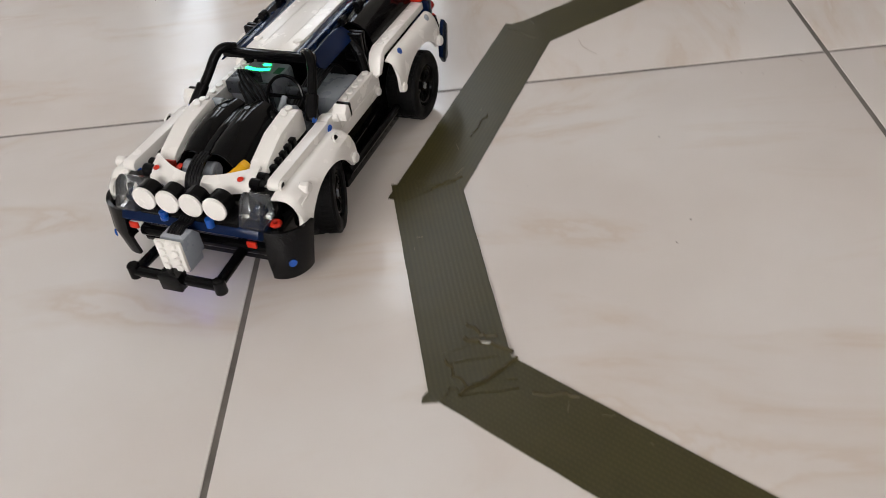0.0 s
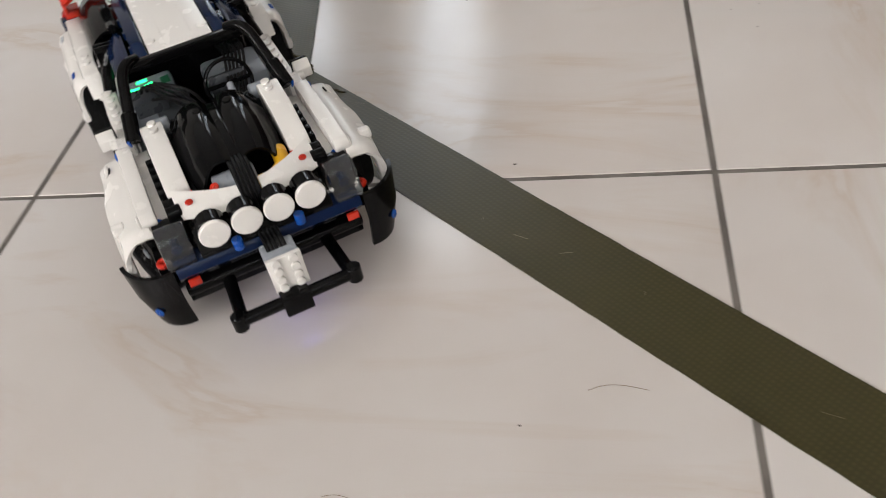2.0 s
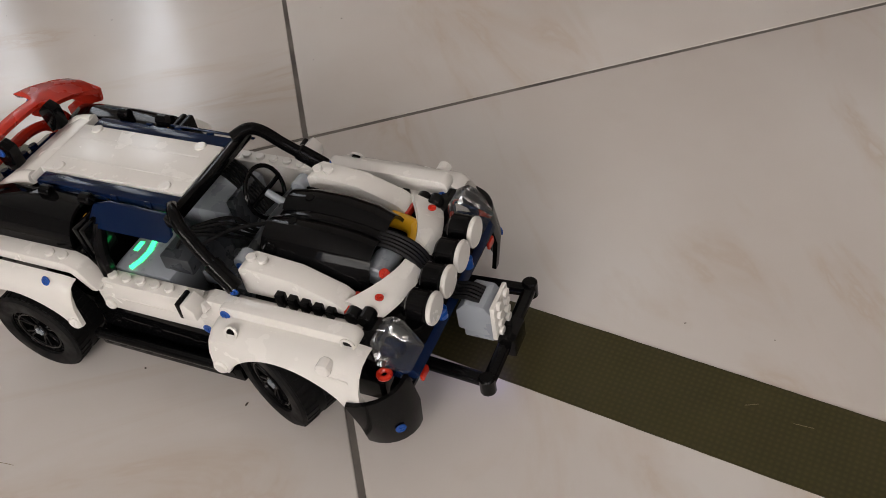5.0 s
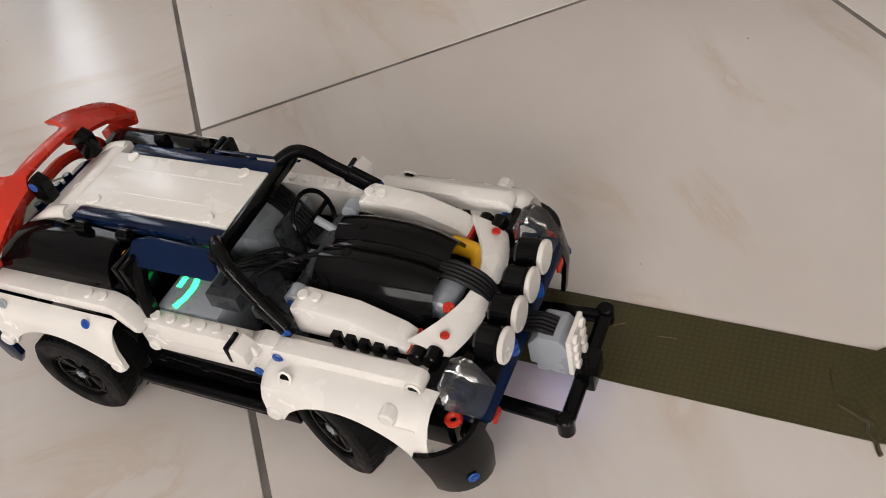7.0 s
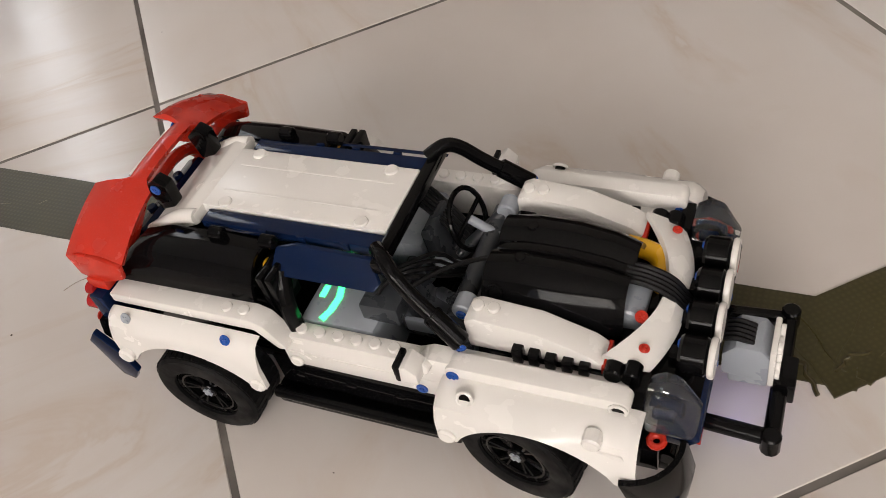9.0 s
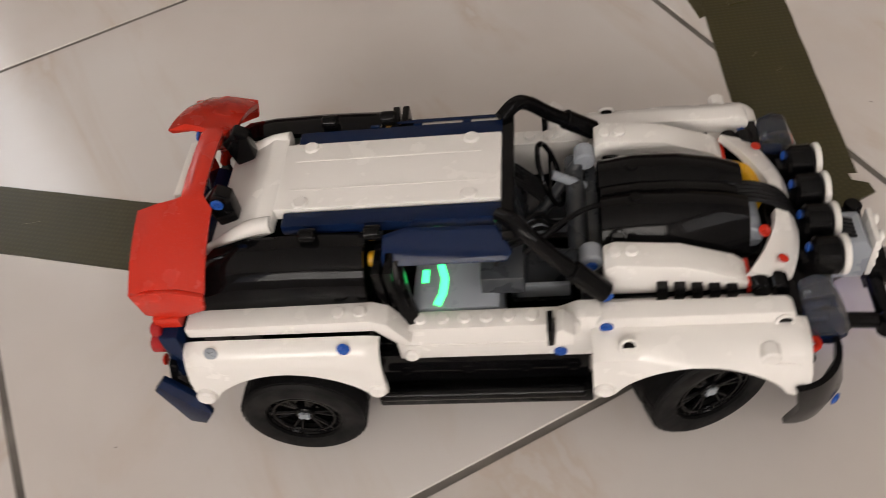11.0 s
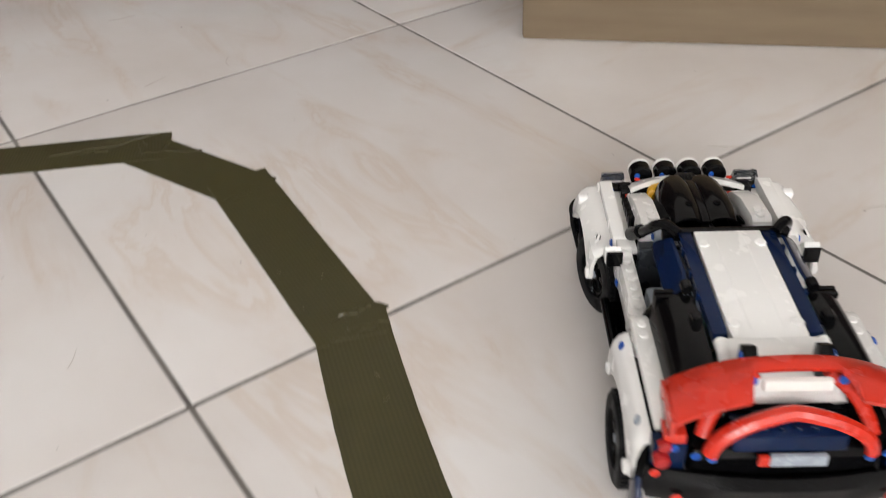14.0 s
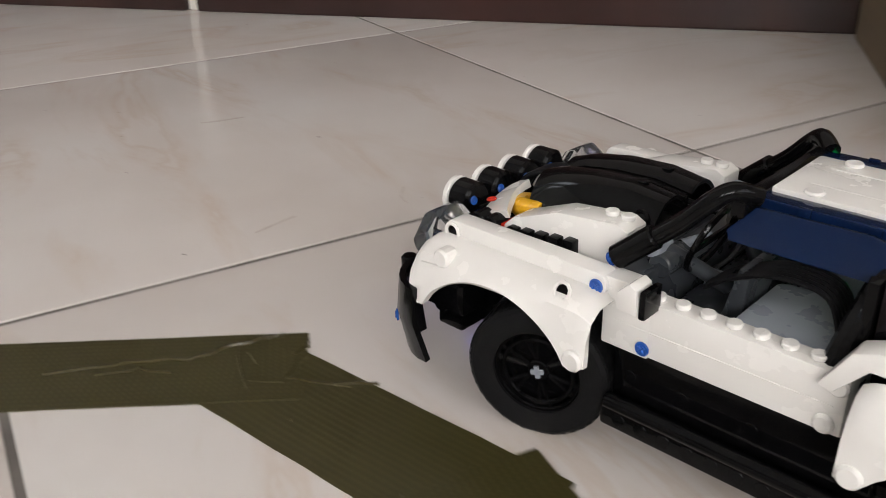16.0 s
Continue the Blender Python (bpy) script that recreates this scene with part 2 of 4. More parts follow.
def arc(cx, cz, r, a0, a1, n):
    return [(cx + r * math.cos(radians(a0 + (a1 - a0) * k / n)), cz + r * math.sin(radians(a0 + (a1 - a0) * k / n))) for k in range(n + 1)]


def turned(bm, m):
    bmesh.ops.transform(bm, matrix=m, verts=bm.verts)
    return bm


# ---- the room ----
U0, U1, V0, V1, HIGH = -2.4, 3.6, -3.0, 1.506, 2.6


def wall(name, a, b, openings=()):
    """A wall 0.12 m thick, from a to b in the room's own axes, built round its openings (start, end, sill, head)."""
    a, b = uv(*a), uv(*b)
    length, way = (b - a).length, (b - a).normalized()
    cuts = []
    x = 0.0
    for s, e, z0, z1 in openings:
        cuts += [(x, s, 0, HIGH), (s, e, 0, z0), (s, e, z1, HIGH)]
        x = e
    cuts.append((x, length, 0, HIGH))
    bm = None
    for s, e, z0, z1 in cuts:
        if z1 - z0 > 0.01 and e - s > 0.001:
            bm = box(s, e, -0.12, 0, z0, z1, 0, bm)
    ob = tagged(link_mesh(name, bm, PAINT, False), "plain cream painted wall of the room", "wall", kind="structure")
    ob.matrix_world = Matrix.Translation(a) @ pose(0, 0, 0, 0, 0, math.degrees(math.atan2(way.y, way.x)))
    return ob


# the far wall runs from U0 to U1; its glazed openings begin beyond the dark wood
NORTH = [(3.9, 4.5, 0.25, 2.15), (5.0, 5.7, 0.25, 2.15)]
# south and east: unseen openings, added only to let in fill light
SOUTH = [(3.4, 5.9, 1.0, 2.3)]
EAST = [(0.6, 2.9, 1.0, 2.3)]
wall("wall_north", (U0, V1), (U1, V1), NORTH)
wall("wall_west", (U1, V1), (U1, V0))
wall("wall_south", (U1, V0), (U0, V0), SOUTH)
wall("wall_east", (U0, V0), (U0, V1), EAST)
ceiling = tagged(link_mesh("ceiling", box(V0 - 0.12, V1 + 0.12, U0 - 0.12, U1 + 0.12, HIGH, HIGH + 0.1, 0), CEIL, False),
                 "plain white painted ceiling", "ceiling", kind="structure")
ceiling.matrix_world = pose(0, 0, 0, 0, 0, 45)


def window(name, start, turn, s, e, z0, z1):
    """A pane in a slim frame, set in an opening of a wall."""
    bm = None
    for x0, x1, a, b in ((s, s + 0.05, z0, z1), (e - 0.05, e, z0, z1), (s + 0.05, e - 0.05, z0, z0 + 0.05), (s + 0.05, e - 0.05, z1 - 0.05, z1)):
        bm = box(x0, x1, -0.09, -0.03, a, b, 0.003, bm)
    frame_ob = tagged(link_mesh(name, bm, PALE), "pale unseen window frame added in the wall", "window", kind="structure")
    frame_ob.matrix_world = Matrix.Translation(uv(*start)) @ pose(0, 0, 0, 0, 0, turn)
    pane = part("pane", box(s + 0.05, e - 0.05, -0.063, -0.057, z0 + 0.05, z1 - 0.05, 0), GLASS, frame_ob, "clear glass pane")
    pane.visible_shadow = False


for k, (s, e, z0, z1) in enumerate(NORTH):
    window("window_%d" % (k + 1), (U0, V1), 135, s, e, z0, z1)
# two added windows, out of view, that frame the fill lamps
window("window_3", (U0, V0), 45, *EAST[0])
window("window_4", (U1, V0), -45, *SOUTH[0])
window_light("window_light_far", 2.94, V1 + 0.2, 1.2, (2.94, 0.0, 0.6), 0.60, 1.8, 24, (0.86, 0.93, 1.0))
window_light("window_light_near", 1.80, V1 + 0.2, 1.2, (1.80, 0.0, 0.6), 0.50, 1.8, 21, (0.86, 0.93, 1.0))
# two added fill lamps, placed to even out light on car and floor
window_light("window_light_side", U0 - 0.2, -1.25, 1.65, (0.3, -1.1, 1.3), 2.1, 1.2, 22, (1.0, 0.975, 0.94))
window_light("window_light_behind", -1.15, V0 - 0.2, 1.7, (-0.30, 0.0, 0.2), 2.3, 1.2, 98, (1.0, 0.975, 0.94))

# dark wood base along the far wall, with a pale joint between its boards
for k, (s, e) in enumerate(((0.0, 2.368), (2.382, 3.85))):
    ob = tagged(link_mesh("wood_panel", box(s, e, 0.0, 0.03, 0.0, 0.62, 0.003), WOOD),
                "dark stained wooden panel standing along the wall", "panel", kind="structure")
    ob.matrix_world = Matrix.Translation(uv(U0, V1)) @ pose(0, 0, 0, 0, 0, 135)
ob = tagged(link_mesh("trim", box(2.368, 2.382, 0.0, 0.022, 0.0, 0.62, 0.002), PALE), "pale upright strip between dark wooden panels", "trim", kind="structure")
ob.matrix_world = Matrix.Translation(uv(U0, V1)) @ pose(0, 0, 0, 0, 0, 135)


# ---- floor ----
def inside(x, y, margin):
    u, v = R2 * (y - x), R2 * (x + y)
    return U0 - margin < u < U1 + margin and V0 - margin < v < V1 + margin


floor = tagged(link_mesh("floor", box(V0 - 0.1, V1 + 0.1, U0 - 0.1, U1 + 0.1, -0.06, -0.0006, 0), GROUT, False),
               "glossy cream ceramic tiles with dark grey joints", "floor", kind="structure")
floor.matrix_world = pose(0, 0, 0, 0, 0, 45)


# ---- olive tape on the floor ----
SCUFF = mat("scuffed_tape", (0.24, 0.21, 0.13), 0.5)


def tape_strip(a, b, width, level, label, seed, fold=0.0, bow=0.0):
    """A strip of cloth tape from a to b, with ragged ends, lying on the floor or on the strip before it."""
    rng = random.Random(seed)
    a, b = Vector((*a, 0)), Vector((*b, 0))
    length = (b - a).length
    n, m = max(8, int(length / 0.006)), 8
    bm = bmesh.new()
    grid = []
    ragged = [[rng.uniform(-0.003, 0.003) for _ in range(m + 1)] for _ in (0, 1)]
    for i in range(n + 1):
        row = []
        for j in range(m + 1):
            x = length * i / n
            end = min(x, length - x)
            x += ragged[0][j] * max(0, 1 - x / 0.012) + ragged[1][j] * max(0, 1 - (length - x) / 0.012)
            y = width * (j / m - 0.5) + bow * 4 * x * (length - x) / length ** 2 + 0.0003 * noise.noise((x * 60, j * 0.1, seed))
            z = 0.00028 + 0.00007 * noise.noise((x * 70, y * 70, seed * 3.1)) + 0.0006 * fold * max(0, noise.noise((x * 35, y * 55, seed * 1.7))) * max(0, 1 - end / 0.05)
            row.append(bm.verts.new((x, y, level + z)))
        grid.append(row)
    for p, q in zip(grid, grid[1:]):
        for j in range(m):
            bm.faces.new((p[j], q[j], q[j + 1], p[j + 1]))
    bmesh.ops.recalc_face_normals(bm, faces=bm.faces)
    skirt = bmesh.ops.extrude_edge_only(bm, edges=[e for e in bm.edges if len(e.link_faces) == 1])
    for v in skirt["geom"]:
        if isinstance(v, bmesh.types.BMVert):
            v.co.z = 0.0
    ob = link_mesh("tape_strip", bm, TAPE)
    for k in range(4):
        # creases: low ridges that run across the strip near its ends
        x0 = rng.choice((rng.uniform(0.006, 0.03), length - rng.uniform(0.006, 0.03)))
        y0, y1 = rng.uniform(-0.45, 0.0) * width, rng.uniform(0.05, 0.45) * width
        dx = rng.uniform(-0.012, 0.012)
        pts = [(x0 + dx * t + rng.uniform(-0.001, 0.001), y0 + (y1 - y0) * t, level + 0.0002) for t in (0, 0.3, 0.6, 1)]
        part("crease", tube(pts, rng.uniform(0.0003, 0.0006), 6, 3), TAPE, ob)
    for k in range(max(2, int(length / 0.07))):
        # pale scuffs
        x0, y0, a0 = rng.uniform(0.02, length - 0.02), rng.uniform(-0.4, 0.4) * width, rng.uniform(0, 3.1)
        n0 = rng.uniform(0.002, 0.012)
        pts = [(x0 + math.cos(a0) * n0 * t, y0 + math.sin(a0) * n0 * t * 0.5, level + 0.00034) for t in (0, 0.5, 1)]
        part("scuff", tube(pts, rng.uniform(0.00006, 0.00012), 4, 2), SCUFF, ob)
    way = b - a
    ob.matrix_world = Matrix.Translation(a) @ pose(0, 0, 0, 0, 0, math.degrees(math.atan2(way.y, way.x)))
    return tagged(ob, label, "tape", "strips of the taped line")


LINE = [
    ((0.520, 0.690), (0.176, 0.470), 0, "olive green cloth tape at the line's far bend", 0.0440, 0.0),
    ((0.192, 0.494), (0.100, 0.262), 1, "olive green cloth tape with a creased end", 0.0450, 0.0),
    ((0.103, 0.285), (0.1275, 0.106), 3, "short olive green tape strip with a folded end", 0.0450, 0.0),
    ((0.120, 0.118), (0.660, -0.358), 1, "long straight olive green cloth tape strip", 0.0445, 0.0),
    ((0.634, -0.350), (0.790, -0.350), 2, "olive green tape strip with visible woven cloth", 0.0455, 0.0),
    ((0.772, -0.350), (0.844, -0.208), 1, "short olive green tape strip at a sharp bend", 0.0455, 0.0),
    ((0.832, -0.225), (0.911, 0.012), 0, "olive green cloth tape with torn ends", 0.0475, 0.004),
    ((0.905, -0.004), (0.9265, 0.2175), 2, "scratched olive green cloth tape strip", 0.0485, 0.0),
    ((0.929, 0.187), (0.880, 0.319), 0, "short olive green tape strip with a torn corner", 0.0475, 0.0),
    ((0.904, 0.303), (0.480, 0.525), 1, "olive green cloth tape with a wrinkled end", 0.0460, 0.0),
]
strips = []
for k, (a, b, level, label, width, bow) in enumerate(LINE):
    strips.append(tape_strip(a, b, width, level * 0.0003, label, k + 1, 1.0, bow))

# raised wrinkles where the tape was folded or pulled, glossy along their crests
SHEEN = mat("stretched_tape", (0.055, 0.045, 0.018), 0.16, spec=0.6)
for k, (points, r, lift) in enumerate((
        (((0.1245, 0.1369), (0.1370, 0.1330), (0.1492, 0.1249)), 0.0016, 0.0012), (((0.1212, 0.1000), (0.1360, 0.1090), (0.1509, 0.1214)), 0.0013, 0.0012),
        (((0.1256, 0.1490), (0.1330, 0.1400), (0.1420, 0.1370)), 0.0012, 0.0012), (((0.1150, 0.1230), (0.1190, 0.1120), (0.1260, 0.1040)), 0.0010, 0.0012),
        (((0.1570, 0.0968), (0.1700, 0.0955), (0.1790, 0.0925)), 0.0010, 0.0006), (((0.1349, 0.3320), (0.1419, 0.3466), (0.1475, 0.3590)), 0.0009, 0.0005),
        (((0.1056, 0.2728), (0.1150, 0.2790), (0.1273, 0.2849)), 0.0009, 0.0012), (((0.8166, 0.3485), (0.8400, 0.3420), (0.8657, 0.3296), (0.8850, 0.3300), (0.9050, 0.3270)), 0.0012, 0.0006),
        (((0.8330, 0.3380), (0.8480, 0.3330), (0.8583, 0.3240)), 0.0007, 0.0006), (((0.8964, 0.2972), (0.9080, 0.2850), (0.9229, 0.2765)), 0.0009, 0.0003),
        (((0.9060, 0.0180), (0.9160, 0.0120), (0.9270, 0.0125)), 0.0009, 0.0012), (((0.8380, -0.2190), (0.8480, -0.2160), (0.8570, -0.2210)), 0.0010, 0.0006),
        (((0.6280, -0.3420), (0.6330, -0.3550), (0.6300, -0.3690)), 0.0012, 0.0009), (((0.6420, -0.3640), (0.6500, -0.3590), (0.6600, -0.3610)), 0.0009, 0.0009))):
    near = strips[(2, 2, 2, 2, 3, 1, 2, 9, 9, 8, 7, 6, 4, 4)[k]]
    inverse = near.matrix_world.inverted()
    rng = random.Random(k + 40)
    fine = []
    for (xa, ya), (xb, yb) in zip(points, points[1:]):
        for i in range(4):
            fine.append((xa + (xb - xa) * i / 4 + rng.uniform(-0.0012, 0.0012), ya + (yb - ya) * i / 4 + rng.uniform(-0.0012, 0.0012)))
    fine.append(points[-1])
    part("wrinkle", tube([inverse @ Vector((x, y, lift)) for x, y in fine], r, 8, 3, None, 0.7), SHEEN, near, "glossy raised wrinkle")

# torn and folded scraps where strips meet
for x, y, r, turn, seed in ((0.109, 0.101, 0.009, 20, 1), (0.131, 0.110, 0.021, -25, 2), (0.108, 0.278, 0.020, 5, 3), (0.906, 0.318, 0.010, 60, 4), (0.895, 0.311, 0.019, 70, 5), (0.846, -0.214, 0.021, 10, 6), (0.918, 0.008, 0.020, 15, 7), (0.655, -0.368, 0.010, 40, 8)):
    rng = random.Random(seed)
    bm = bmesh.new()
    low, top = [], []
    for k in range(11):
        a = 6.28319 * k / 11
        d = r * rng.uniform(0.72, 1.05) * (0.8 if k % 2 else 1.0)
        low.append(bm.verts.new((d * math.cos(a), d * math.sin(a) * 0.62, 0.0)))
        top.append(bm.verts.new((d * 0.98 * math.cos(a), d * 0.61 * math.sin(a), 0.0009 + rng.uniform(0, 0.0005))))
    mid = bm.verts.new((0, 0, 0.0012))
    for k in range(11):
        bm.faces.new((low[k], low[(k + 1) % 11], top[(k + 1) % 11], top[k]))
        bm.faces.new((top[k], top[(k + 1) % 11], mid))
    scrap = tagged(link_mesh("tape_scrap", bm, TAPE), "torn, folded scrap of olive green tape on the line", "tape", "torn tape scraps")
    scrap.matrix_world = pose(x, y, 0.0, 0, 0, turn)

# ---- cardboard box ----
def cardboard_box():
    """A closed carton: walls, two top flaps with a gap, a strip of brown sealing tape."""
    root = tagged(new("cardboard_box"), "closed brown cardboard box standing on the tiles", "box")
    w, d, h = 0.46, 0.36, 0.30
    part("carton", box(0, d, -w, 0, 0, h - 0.004, 0.004), CARD, root)
    for z in (0.11, 0.135, 0.15):
        part("print_bar", box(0.10, 0.17, -0.0004, 0.0004, z, z + 0.012, 0), DIRT, root, "dark printed bar")
    for a, b in ((0.0, d / 2 - 0.0015), (d / 2 + 0.0015, d)):
        part("flap", box(a, b, -w, 0, h - 0.004, h, 0.001), CARD, root)
    root.matrix_world = Matrix.Translation((1.273, 0.283, 0)) @ pose(0, 0, 0, 0, 0, 45)
    return root


cardboard_box()

# ---- the toy car: x ahead from the rear axle, y to its left, z up ----
RAD, BASE = 0.0240, 0.142
STUD = 0.008


def studs(x0, n, y, z, parent, material, pitch=STUD):
    for k in range(n):
        part("stud", rod((x0 + k * pitch, y, z), (x0 + k * pitch, y, z + 0.0017), 0.0024, 12, 0.0003), material, parent)


def pin(p, out, material, parent, r=0.0026):
    """A connector pin's head with its cross-shaped socket."""
    p, out = Vector(p), Vector(out).normalized()
    r *= 0.82
    bm = rod(p, p + out * 0.0009, r, 14, 0.0003)
    side = out.orthogonal().normalized()
    for d in (side, out.cross(side)):
        bm = rod(p + out * 0.0010 - d * r * 0.55, p + out * 0.0010 + d * r * 0.55, r * 0.16, 6, 0, None, bm)
    part("pin", bm, material, parent)


def pin_hole(p, out, parent, material):
    """A raised round collar; a solid black disc stands in for the shade in its hole."""
    p, out = Vector(p), Vector(out).normalized()
    side = out.orthogonal().normalized()
    ring = tube([p + out * 0.0006 + 0.0029 * (math.cos(a) * side + math.sin(a) * out.cross(side)) for a in [6.28319 * k / 10 for k in range(11)]], 0.0007, 6, 1)
    hole = part("pin_hole", ring, material, parent)
    part("bore", rod(p - out * 0.001, p + out * 0.0003, 0.0023, 12, 0), BLACK, parent)
    return hole


def wheel(parent, width):
    """Tyre with block tread and shoulder, black spoked rim with a grey axle end."""
    hub = part("wheel", rod((0, -width * 0.42, 0), (0, width * 0.42, 0), 0.0040, 12, 0.0005), BLACK, parent)
    prof = [(0.0150, -0.5), (0.0172, -0.53), (RAD * 0.935, -0.51), (RAD * 0.988, -0.46), (RAD, -0.36), (RAD, 0.36), (RAD * 0.988, 0.46), (RAD * 0.935, 0.51), (0.0172, 0.53), (0.0150, 0.5)]
    bm = bmesh.new()
    seg = 48
    rings = [[bm.verts.new((r * math.cos(6.28319 * k / seg), w * width, r * math.sin(6.28319 * k / seg))) for r, w in prof] for k in range(seg)]
    for k in range(seg):
        a, b = rings[k], rings[(k + 1) % seg]
        for j in range(len(prof)):
            i = (j + 1) % len(prof)
            bm.faces.new((a[j], a[i], b[i], b[j]))
    tyre = part("tyre", bm, RUBBER, hub, "black rubber tyre")
    tread = None
    for k in range(40):
        a = 6.28319 * k / 40
        for w0, w1, off in ((-0.44, -0.1, 0), (0.1, 0.44, 0.08)):
            one = box(-0.0012, 0.0012, w0 * width, w1 * width, RAD - 0.0008, RAD + 0.0004, 0)
            tread = join(tread, turned(one, Matrix.Rotation(a + off, 4, "Y")))
    tagged(part("tread", tread, RUBBER, hub), kind="stuff")
    rim = None
    for s in (-1, 1):
        y = s * width * 0.40
        for r in (0.0146, 0.0120):
            rim = tube([(r * math.cos(6.28319 * k / 24), y, r * math.sin(6.28319 * k / 24)) for k in range(25)], 0.0009, 6, 1, rim)
        for k in range(6):
            a = 6.28319 * k / 6
            for d in (-0.16, 0.16):
                rim = rod((0.003 * math.cos(a), y * 0.85, 0.003 * math.sin(a)), (0.0145 * math.cos(a + d), y, 0.0145 * math.sin(a + d)), 0.0009, 6, 0, None, rim)
    rim = rod((0, -width * 0.2, 0), (0, width * 0.2, 0), 0.0148, 24, 0, None, rim)
    part("rim", rim, BLACK, hub, "black spoked rim")
    part("axle_end", join(box(-0.0022, 0.0022, -width * 0.46, width * 0.46, -0.0008, 0.0008, 0), box(-0.0008, 0.0008, -width * 0.46, width * 0.46, -0.0022, 0.0022, 0)), GREY, hub, "grey cross-shaped axle end")
    return hub


def fender(car, s, front):
    """A wheel-arch shell: from its inner top edge it bends outwards and down to the curve of the arch."""
    if front:
        x0, x1, foot_a, foot_b, low, peak = 0.1105, 0.1835, 0.1185, 0.1765, 0.0362, 0.0535
        section = [(0.0500, 0.0585), (0.0545, 0.0590), (0.0600, 0.0582), (0.0640, 0.0552)]
        y_low, y_bulge = 0.0655, 0.0025
    else:
        x0, x1, foot_a, foot_b, low, peak = -0.0370, 0.0360, -0.0300, 0.0295, 0.0375, 0.0535
        section = [(0.0562, 0.0648), (0.0588, 0.0645), (0.0612, 0.0632), (0.0636, 0.0595)]
        y_low, y_bulge = 0.0645, 0.0
    rows = []
    for k in range(31):
        t = k / 30
        x = x0 + (x1 - x0) * t
        f = max(0.0, min(1.0, (x - foot_a) / (foot_b - foot_a)))
        z_low = low + (peak - low) * max(0.0, math.sin(math.pi * f)) ** 0.62
        end = max(0.0, 1 - min(x - x0, x1 - x) / 0.006)
        row = [(x, s * (y - 0.0015 * end ** 2), z - 0.0030 * end ** 2) for y, z in section]
        z_side = row[-1][2]
        for m in (0.35, 0.7, 1.0):
            row.append((x, s * (section[-1][0] + (y_low + y_bulge * t - section[-1][0]) * m ** 0.7), z_side + (z_low + 0.0018 * end - z_side) * m))
        rows.append(row)
    f = part("fender", loft(rows, 0.0022), WHITE, car, "white curved wheel-arch panel")
    if front:
        prof = arc(0.1750, 0.0600, 0.0040, -90, 90, 8) + arc(0.1165, 0.0600, 0.0040, 90, 270, 8)
        part("top_rail", prism(prof, "y", s * 0.0450, s * 0.0525, 0.0007), WHITE, f)
        pin_hole((0.1752, s * 0.0525, 0.0600), (0, s, 0), f, WHITE)
        pin_hole((0.1229, s * 0.0600, 0.0582), (0, s, 0.5), f, WHITE)
        pin((0.1158, s * 0.0526, 0.0597), (0, s, 0), BLUE, f, 0.0030)
        part("knob", rod((0.1690, s * 0.0600, 0.0560), (0.1690, s * 0.0662, 0.0560), 0.0035, 14, 0.001), WHITE, f)
        part("lobe", rod((0.1145, s * 0.0625, 0.0395), (0.1145, s * 0.0670, 0.0395), 0.0037, 14, 0.001), WHITE, f)
        part("front_blade", prism([(0.1700, 0.0530), (0.1790, 0.0520), (0.1835, 0.0400), (0.1830, 0.0350), (0.1790, 0.0345)], "y", s * 0.0630, s * 0.0655, 0.0006), WHITE, f)
        # the shelf that bridges the wheel to the inner body
        part("shelf", box(0.113, 0.176, min(s * 0.038, s * 0.050), max(s * 0.038, s * 0.050), 0.0530, 0.0562), WHITE, f)
    else:
        pin((0.0240, s * 0.0605, 0.0632), (0, s, 0.45), BLUE, f, 0.0030)
        part("lobe", rod((0.0322, s * 0.0620, 0.0410), (0.0322, s * 0.0656, 0.0410), 0.0036, 14, 0.0009), WHITE, f)
        pin((-0.0250, s * 0.0605, 0.0632), (0, s, 0.45), GREY, f, 0.0032)
        part("rear_lobe", rod((-0.0330, s * 0.0630, 0.0420), (-0.0330, s * 0.0670, 0.0420), 0.0038, 14, 0.0009), WHITE, f)


